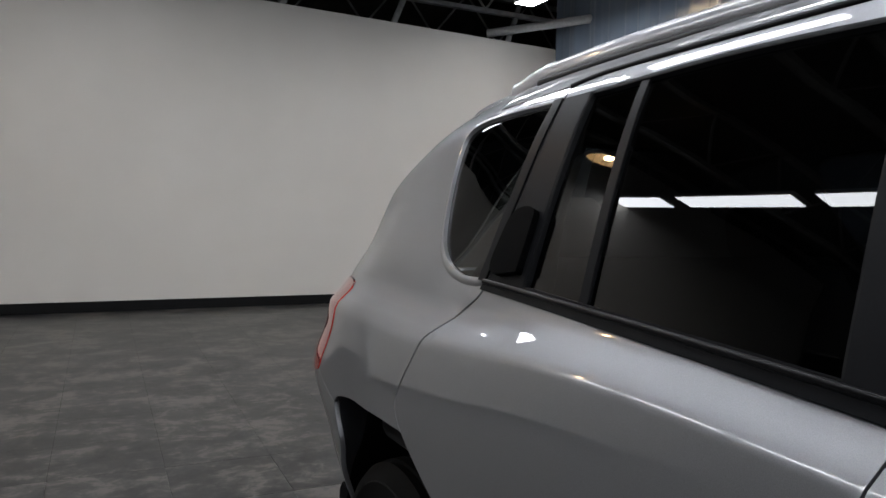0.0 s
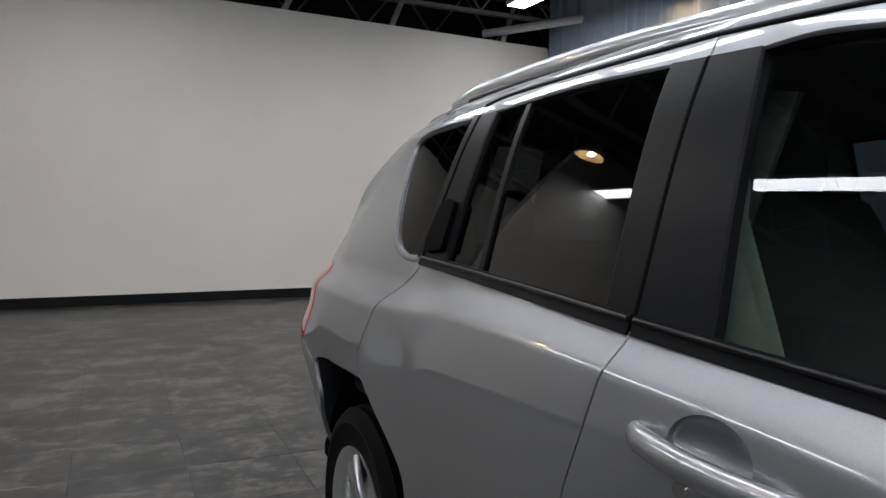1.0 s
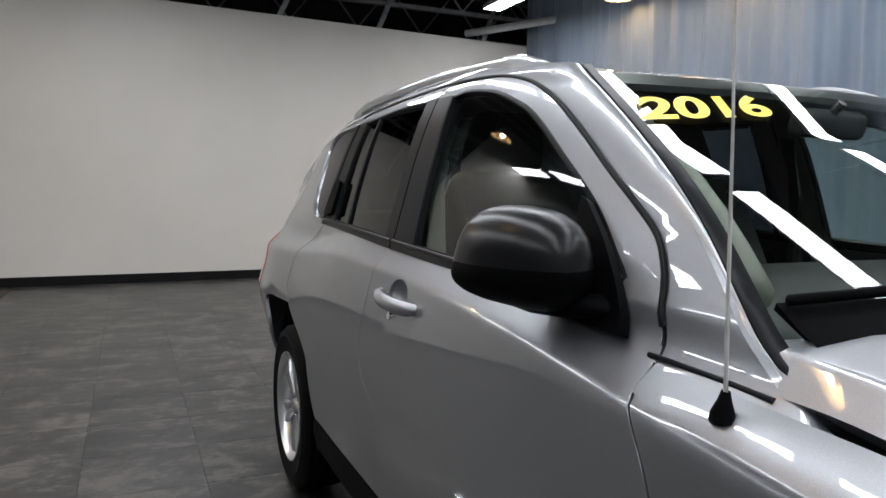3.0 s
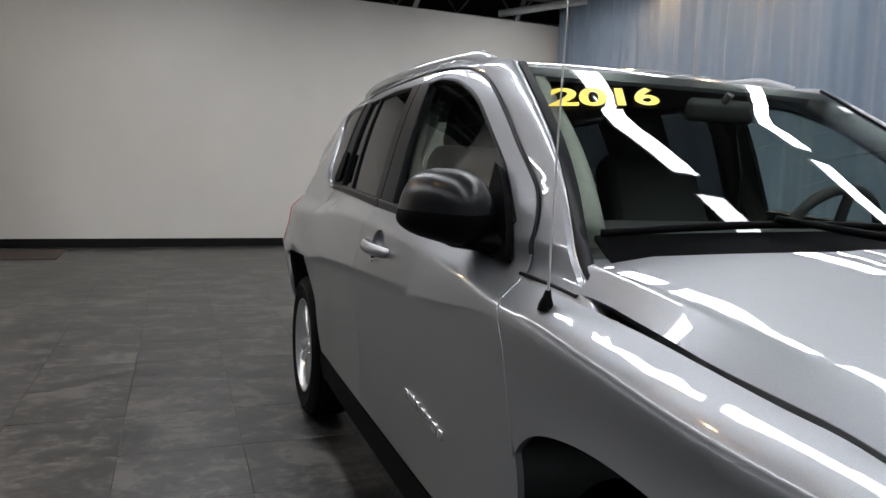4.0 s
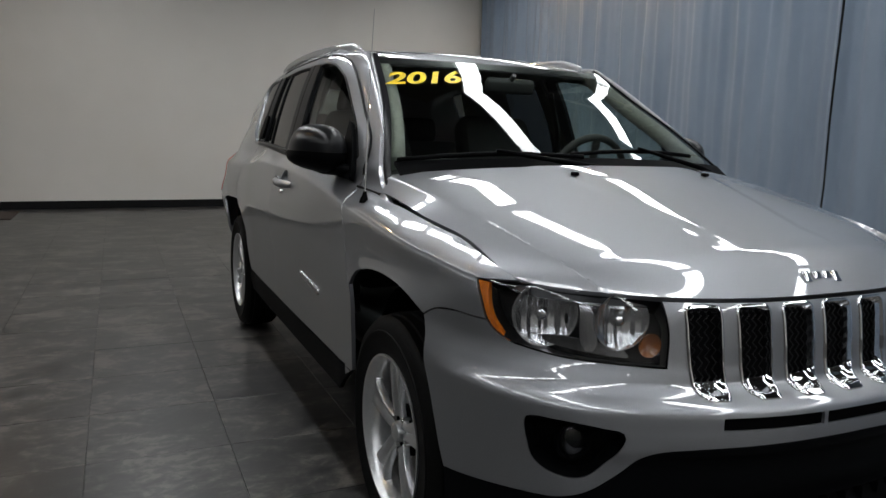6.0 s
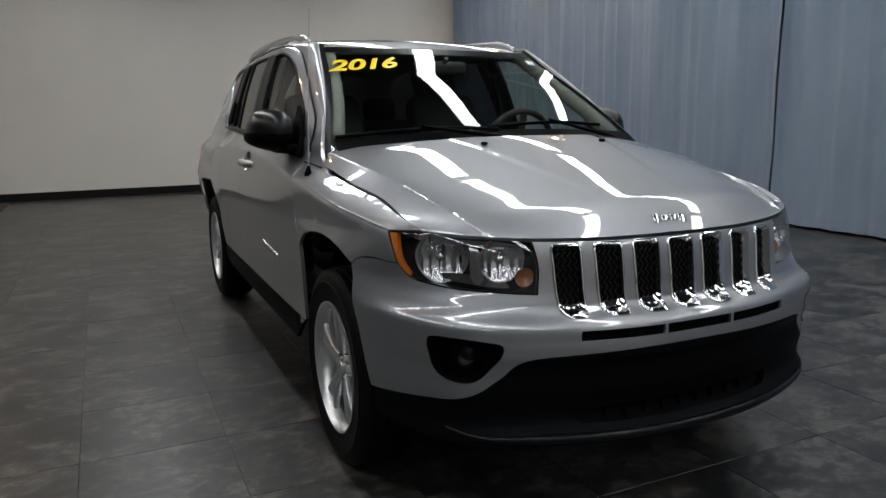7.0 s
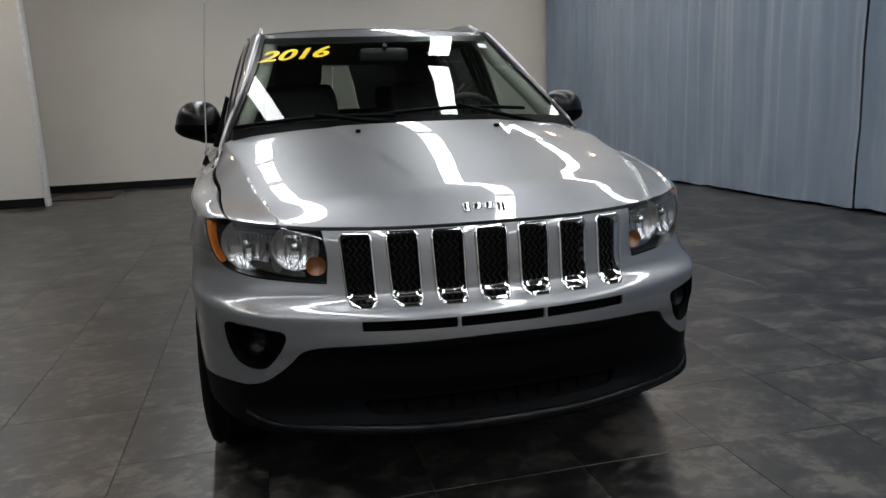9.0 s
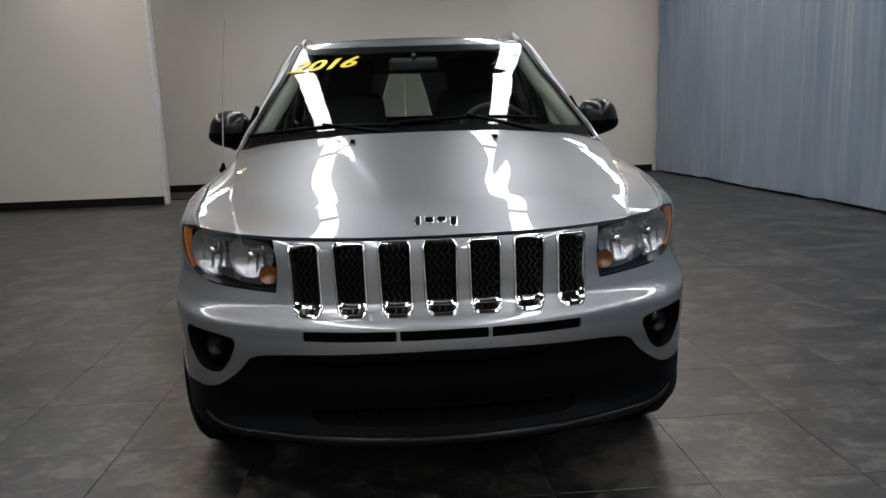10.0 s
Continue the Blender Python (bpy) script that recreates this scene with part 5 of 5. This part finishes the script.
for i in range(40):
    a = 2 * math.pi * i / 40
    c = Vector((0.185 * math.cos(a), 0, 0.185 * math.sin(a)))
    rings.append([bm.verts.new(c + 0.015 * (math.cos(b) * c.normalized() + math.sin(b) * Vector((0, 1, 0)))) for b in [2 * math.pi * j / 10 for j in range(10)]])
for i in range(40):
    q, w = rings[i], rings[(i + 1) % 40]
    for j in range(10):
        bm.faces.new((q[j], q[(j + 1) % 10], w[(j + 1) % 10], w[j]))
swm = pose(0.36, 1.72, 1.02, 24)
bmesh.ops.transform(bm, matrix=swm, verts=bm.verts)
sw = part("steering_wheel", bm, DARKTRIM, car, "black three-spoke steering wheel", 80)
part("hub", box(0.15, 0.05, 0.12, 0.025, 3, swm @ pose(0, -0.03, 0)), DARKTRIM, sw)
for a in (0, 180, 270):
    part("spoke", box(0.14, 0.015, 0.035, 0.006, 2, swm @ pose(0, -0.01, 0, 0, a, 0) @ pose(0.11, 0, 0)), DARKTRIM, sw)
part("cabin_mirror", box(0.24, 0.03, 0.065, 0.02, 3, pose(0.0, 1.76, 1.375, 12)), DARKTRIM, car, "black rear-view mirror")
part("mirror_stem", tube([(0, 1.76, 1.39), (0, 1.73, 1.425)], 0.010, 8), DARKTRIM, car)
# headliner, floor and inner pillars
bm = bmesh.new()
rows = [[bm.verts.new((x, y, float(roof_c(y)) - 0.045 - 0.06 * (abs(x) / 0.60) ** 3)) for x in np.linspace(-0.60, 0.60, 13)] for y in np.linspace(1.92, 3.70, 14)]
for q, w in zip(rows, rows[1:]):
    for i in range(12):
        bm.faces.new((q[i], q[i + 1], w[i + 1], w[i]))
part("headliner", bm, BEIGE, car, "pale cloth headliner")
part("cabin_floor", box(1.40, 2.5, 0.06, 0.02, m=pose(0, 2.5, 0.44)), DARKTRIM, car)
part("load_floor", box(1.30, 0.95, 0.08, 0.02, m=pose(0, 3.78, 0.86)), DARKTRIM, car)
for side in (-1, 1):
    for y0, y1, y2, w in ((2.16, 2.24, 2.30, 0.10), (2.93, 2.95, 2.99, 0.11)):
        pts = [Vector((side * (float(glass_x(y, max(z, 1.09))) - 0.09), y, z)) for y, z in ((y0 - 0.03, 0.98), (y0, 1.09), (y1, 1.22), (y2, 1.40))]
        bm = tube(pts, 0.034, 10)
        part("inner_pillar", bm, BEIGE, car, "pale cabin pillar cover", 80)
    pts = [Vector((side * (float(ws_x(z)) - 0.045), float(ws_y(ws_x(z) - 0.04, z)) + 0.085, z)) for z in np.linspace(1.09, 1.43, 8)]
    part("windscreen_pillar_cover", tube(pts, 0.034, 10), BEIGE, car, "pale inner windscreen pillar cover", 80)
    part("door_card", box(0.05, 0.80, 0.46, 0.02, m=pose(side * 0.785, 1.82, 0.79)), DARKTRIM, car)
    part("door_card", box(0.05, 0.72, 0.50, 0.02, m=pose(side * 0.785, 2.68, 0.80)), DARKTRIM, car)
    part("load_side", box(0.05, 0.50, 0.46, 0.02, m=pose(side * 0.72, 3.52, 0.90)), DARKTRIM, car)
    bm = tube([Vector((side * 0.66, 2.22, 1.36)), Vector((side * 0.68, 2.25, 1.20)), Vector((side * 0.70, 2.28, 0.95))], 0.02, 6)
    part("seat_belt", bm, SEATC, car, "grey seat belt")

# ---------------------------------------------------------------- the room
WALL_Y, WALL_H = 10.95, 3.70
HIGH = 5.0


def slab(name, x0, x1, y0, y1, z0, z1, mat, label, cat, kind="structure", bev=0.0):
    bm = box(x1 - x0, y1 - y0, z1 - z0, bev, m=pose((x0 + x1) / 2, (y0 + y1) / 2, (z0 + z1) / 2))
    ob = part(name, bm, mat, None)
    return tagged(ob, label, cat, kind=kind)


floor = slab("floor", -8.2, 6.6, -9.2, 14.2, -0.2, -0.004, GROUT, "dark grey slate-look tile floor", "floor")
back = slab("wall_back", -7.4, 4.75, 0, 0.15, -0.004, WALL_H, WALLM, "tall cream painted partition wall", "wall")
back.matrix_basis = pose(0, WALL_Y, 0, 0, 0, 3.3)
slab("wall_side", -8.2, -3.475, 8.95, 9.1, -0.004, WALL_H + 0.9, WALLM, "cream painted projecting wall", "wall")
slab("trim", -3.475, -3.435, 8.94, 9.11, -0.004, WALL_H + 0.9, FIXT, "white corner trim on wall end", "trim", bev=0.006)
skirting = slab("baseboard", -7.4, 4.6, -0.012, 0, 0.0, 0.12, BASEB, "black rubber baseboard", "baseboard")
skirting.matrix_basis = pose(0, WALL_Y, 0, 0, 0, 3.3)
slab("baseboard", -8.1, -3.48, 8.938, 8.95, 0.0, 0.12, BASEB, "black rubber baseboard", "baseboard")
slab("wall_west", -8.35, -8.2, -9.2, 14.2, -0.2, HIGH, GREYWALL, "grey painted side wall", "wall")
slab("wall_south", -8.2, 6.6, -9.35, -9.2, -0.2, HIGH, WALLM, "cream painted front wall", "wall")
slab("wall_east", 6.6, 6.75, -9.2, 14.2, -0.2, HIGH, DECK, "dark wall behind the curtain", "wall")
slab("wall_north", -8.2, 6.6, 14.2, 14.35, -0.2, HIGH, DECK, "dark rear wall behind the partition", "wall")
slab("ceiling", -8.35, 6.75, -9.35, 14.35, HIGH, HIGH + 0.15, DECK, "dark open roof deck", "ceiling")


def curtain(s0, s1):
    bm = bmesh.new()
    a, b = Vector((4.67, 11.05, 0)), Vector((5.34, -6.5, 0))
    d = (b - a)
    n = Vector((d.y, -d.x, 0)).normalized()
    L = d.length
    rng = random.Random(4)
    ph = [rng.uniform(0, 6.28) for _ in range(9)]
    nu, zs = int((s1 - s0) * 90), [0.03, 0.06, 0.15, 0.3, 0.5, 0.8, 1.15, 1.5, 1.9, 2.3, 2.8, 3.4, 4.2, 4.9]
    cols = []
    for i in range(nu + 1):
        s = s0 + (s1 - s0) * i / nu
        col = []
        for z in zs:
            k = 0.30 + 0.70 * (z / 4.9) ** 0.7
            w = 0.026 * math.sin(s * 11.0 + ph[0] + 2.4 * math.sin(s * 1.7 + ph[1])) * k + 0.018 * math.sin(s * 23.0 + ph[2] + 2.5 * math.sin(s * 2.9 + ph[3])) * k
            w += 0.03 * math.sin(s * 2.3 + ph[4] + z * 0.25) + 0.008 * math.sin(s * 47 + ph[5] + z) * k
            w += 0.035 * noise.noise(Vector((s * 2.2, z * 1.5, 3.0))) + 0.02 * math.exp(-z / 0.4) * noise.noise(Vector((s * 7.0, z * 5.0, 9.0)))
            e = min(s - s0, s1 - s)
            w += 0.05 * math.exp(-(e / 0.05) ** 2)
            p = a + d * (s / L) + n * w
            col.append(bm.verts.new((p.x, p.y, z - (0.02 * noise.noise(Vector((s * 3, 0, 5))) if z < 0.1 else 0))))
        cols.append(col)
    for q, w in zip(cols, cols[1:]):
        for j in range(len(zs) - 1):
            bm.faces.new((q[j], w[j], w[j + 1], q[j + 1]))
    ob = part("curtain", bm, CURTM, None, sharp=80)
    return tagged(ob, "long grey-blue cloth curtain hanging to the floor", "curtain", "curtains along the room side")


curtain(0.0, 7.01)
curtain(7.03, 10.0)
curtain(10.02, 17.4)

# ---- strip lamps in rows under the roof
LAMP_Z = 3.92
first = None
for x, ys in ((-4.28, (9.6, -7.5)), (-1.23, (9.4, -7.5)), (1.23, (9.1, -7.5)), (3.5, (10.2, -7.5))):
    y = ys[0]
    while y > ys[1]:
        if first is None:
            first = new("strip_lamp")
            tagged(first, "white fluorescent strip lamp hung under the roof", "ceiling lamp", "strip lamps under the roof")
            part("housing", box(0.29, 1.50, 0.06, 0.01, m=pose(0, 0, 0.045)), FIXT, first)
            part("diffuser", box(0.265, 1.47, 0.006, 0.002, m=pose(0, 0, 0.012)), TUBE, first, "glowing white diffuser")
            for dy in (-0.5, 0.5):
                part("hanger", tube([(0, dy, 0.06), (0, dy, HIGH - 3.92 + 0.01)], 0.004, 6), STEEL, first)
            first.matrix_basis = pose(x, y - 0.74, LAMP_Z)
        else:
            copy_thing(first, pose(x, y - 0.74, LAMP_Z))
        y -= 1.73

# ---- open roof: bar joists, braces on the wall head, conduit
joist = None
for y in (5.2, 7.2, 9.2, 11.4, 13.2):
    if joist is None:
        joist = new("roof_joist")
        tagged(joist, "grey steel open-web roof joist under the deck", "roof joist", "joists of the open roof")
        part("top_chord", box(14.6, 0.09, 0.07, 0, m=pose(-0.8, 0, 4.94)), STEEL, joist, smooth=False)
        part("bottom_chord", box(14.6, 0.09, 0.06, 0, m=pose(-0.8, 0, 4.15)), STEEL, joist, smooth=False)
        for k in range(24):
            x = -8.0 + 0.61 * k
            part("web_bar", tube([(x, 0, 4.17 if k % 2 else 4.92), (x + 0.61, 0, 4.92 if k % 2 else 4.17)], 0.018, 6), STEEL, joist)
        joist.matrix_basis = pose(0, y, 0)
    else:
        copy_thing(joist, pose(0, y, 0))
brace = None
for x in (-2.5, -1.0, 0.52, 2.03, 3.85):
    if brace is None:
        brace = part("wall_brace", box(0.075, 0.04, 2.1, 0.004, m=pose(0.45, 0.30, 0.88, -16, 26, 0)), STEEL, None)
        tagged(brace, "slanting grey steel brace on the wall head", "brace", "braces on the wall head")
        brace.matrix_basis = pose(x, WALL_Y + 0.06 + 0.057 * x, WALL_H - 0.06)
    else:
        copy_thing(brace, pose(x, WALL_Y + 0.06 + 0.057 * x, WALL_H - 0.06))
pipe = part("conduit", tube([(3.7, 11.5, 3.86), (4.8, 10.3, 3.98)], 0.06, 10), FIXT, None)
tagged(pipe, "pale pipe running under the roof to the curtain", "pipe")

# ---- warm pendant lamps
pend = None
for x, y, z in ((-3.0, 7.6, 3.75), (4.35, 8.3, 3.75), (4.4, 6.6, 3.75), (-2.6, 2.5, 3.75)):
    if pend is None:
        pend = new("pendant_lamp")
        tagged(pend, "wide metal pendant lamp with a warm bulb", "pendant lamp", "pendant lamps under the roof")
        part("shade", lathe([(0.0, 0.19), (0.05, 0.17), (0.11, 0.09), (0.15, 0.05), (0.22, 0.045)], 32, "z"), STEEL, pend)
        bm = bmesh.new()
        bmesh.ops.create_uvsphere(bm, u_segments=16, v_segments=10, radius=0.05, matrix=pose(0, 0, 0.05))
        part("bulb", bm, BULB, pend, "glowing warm bulb")
        part("cord", tube([(0, 0, 0.2), (0, 0, HIGH - 3.75)], 0.008, 6), DECK, pend)
        pend.matrix_basis = pose(x, y, z)
    else:
        copy_thing(pend, pose(x, y, z))
sign = new("wall_sign")
tagged(sign, "row of three dark glossy shapes with chrome rims on the wall", "wall sign")
for y0, y1 in ((6.45, 7.42), (7.46, 8.14), (8.18, 8.85)):
    m = pose(-8.17, (y0 + y1) / 2, 3.52)
    plate = part("plate", box(0.06, y1 - y0, 0.50, 0.02, m=m), MIRCAP, sign, "glossy black shape")
    for dz in (-0.24, 0.24):
        part("rim", tube([m @ Vector((0.035, a * (y1 - y0 - 0.06) / 2, dz)) for a in (-1, 1)], 0.014, 8), CHROME, plate)
    for a in (-1, 1):
        part("rim", tube([m @ Vector((0.035, a * (y1 - y0 - 0.03) / 2, dz)) for dz in (-0.22, 0.22)], 0.014, 8), CHROME, plate)
slab("floor_mat", -4.3, -2.74, 9.53, 10.5, 0.0, 0.012, MAT, "brown mat lying along the wall", "floor mat", kind="thing")

# ---------------------------------------------------------------- floor tiles, last
tile_me = None
TX, TY = 0.495, 0.487
rng = random.Random(8)
n_near = 0
far_v, far_f = [], []
for i in range(-16, 13):
    for j in range(-20, 24):
        x, y = -0.655 + TX * i, 0.28 + TY * j
        if x < -8.1 or x > 6.0 or y < -9.1 or y > 10.8:
            continue
        near = -2.2 < x < 2.4 and -0.5 < y < 5.2 and n_near < 300
        if near:
            if tile_me is None:
                bm = box(TX - 0.0012, TY - 0.0012, 0.012, 0.0012, 1, pose(TX / 2, TY / 2, -0.006))
                t = part("tile", bm, FLOORM, floor, smooth=False)
                tile_me = t.data
            else:
                t = new("tile", tile_me)
                t.parent = floor
            t.location = (x, y, rng.uniform(-0.0004, 0.0004))
            n_near += 1
        else:
            k = len(far_v)
            g = 0.0006
            far_v += [(x + g, y + g, 0), (x + TX - g, y + g, 0), (x + TX - g, y + TY - g, 0), (x + g, y + TY - g, 0)]
            far_f.append((k, k + 1, k + 2, k + 3))
far = obj_from("tiles", far_v, far_f, FLOORM, floor, smooth=False)
tagged(far, "dark slate-look floor tiles further off", kind="stuff")
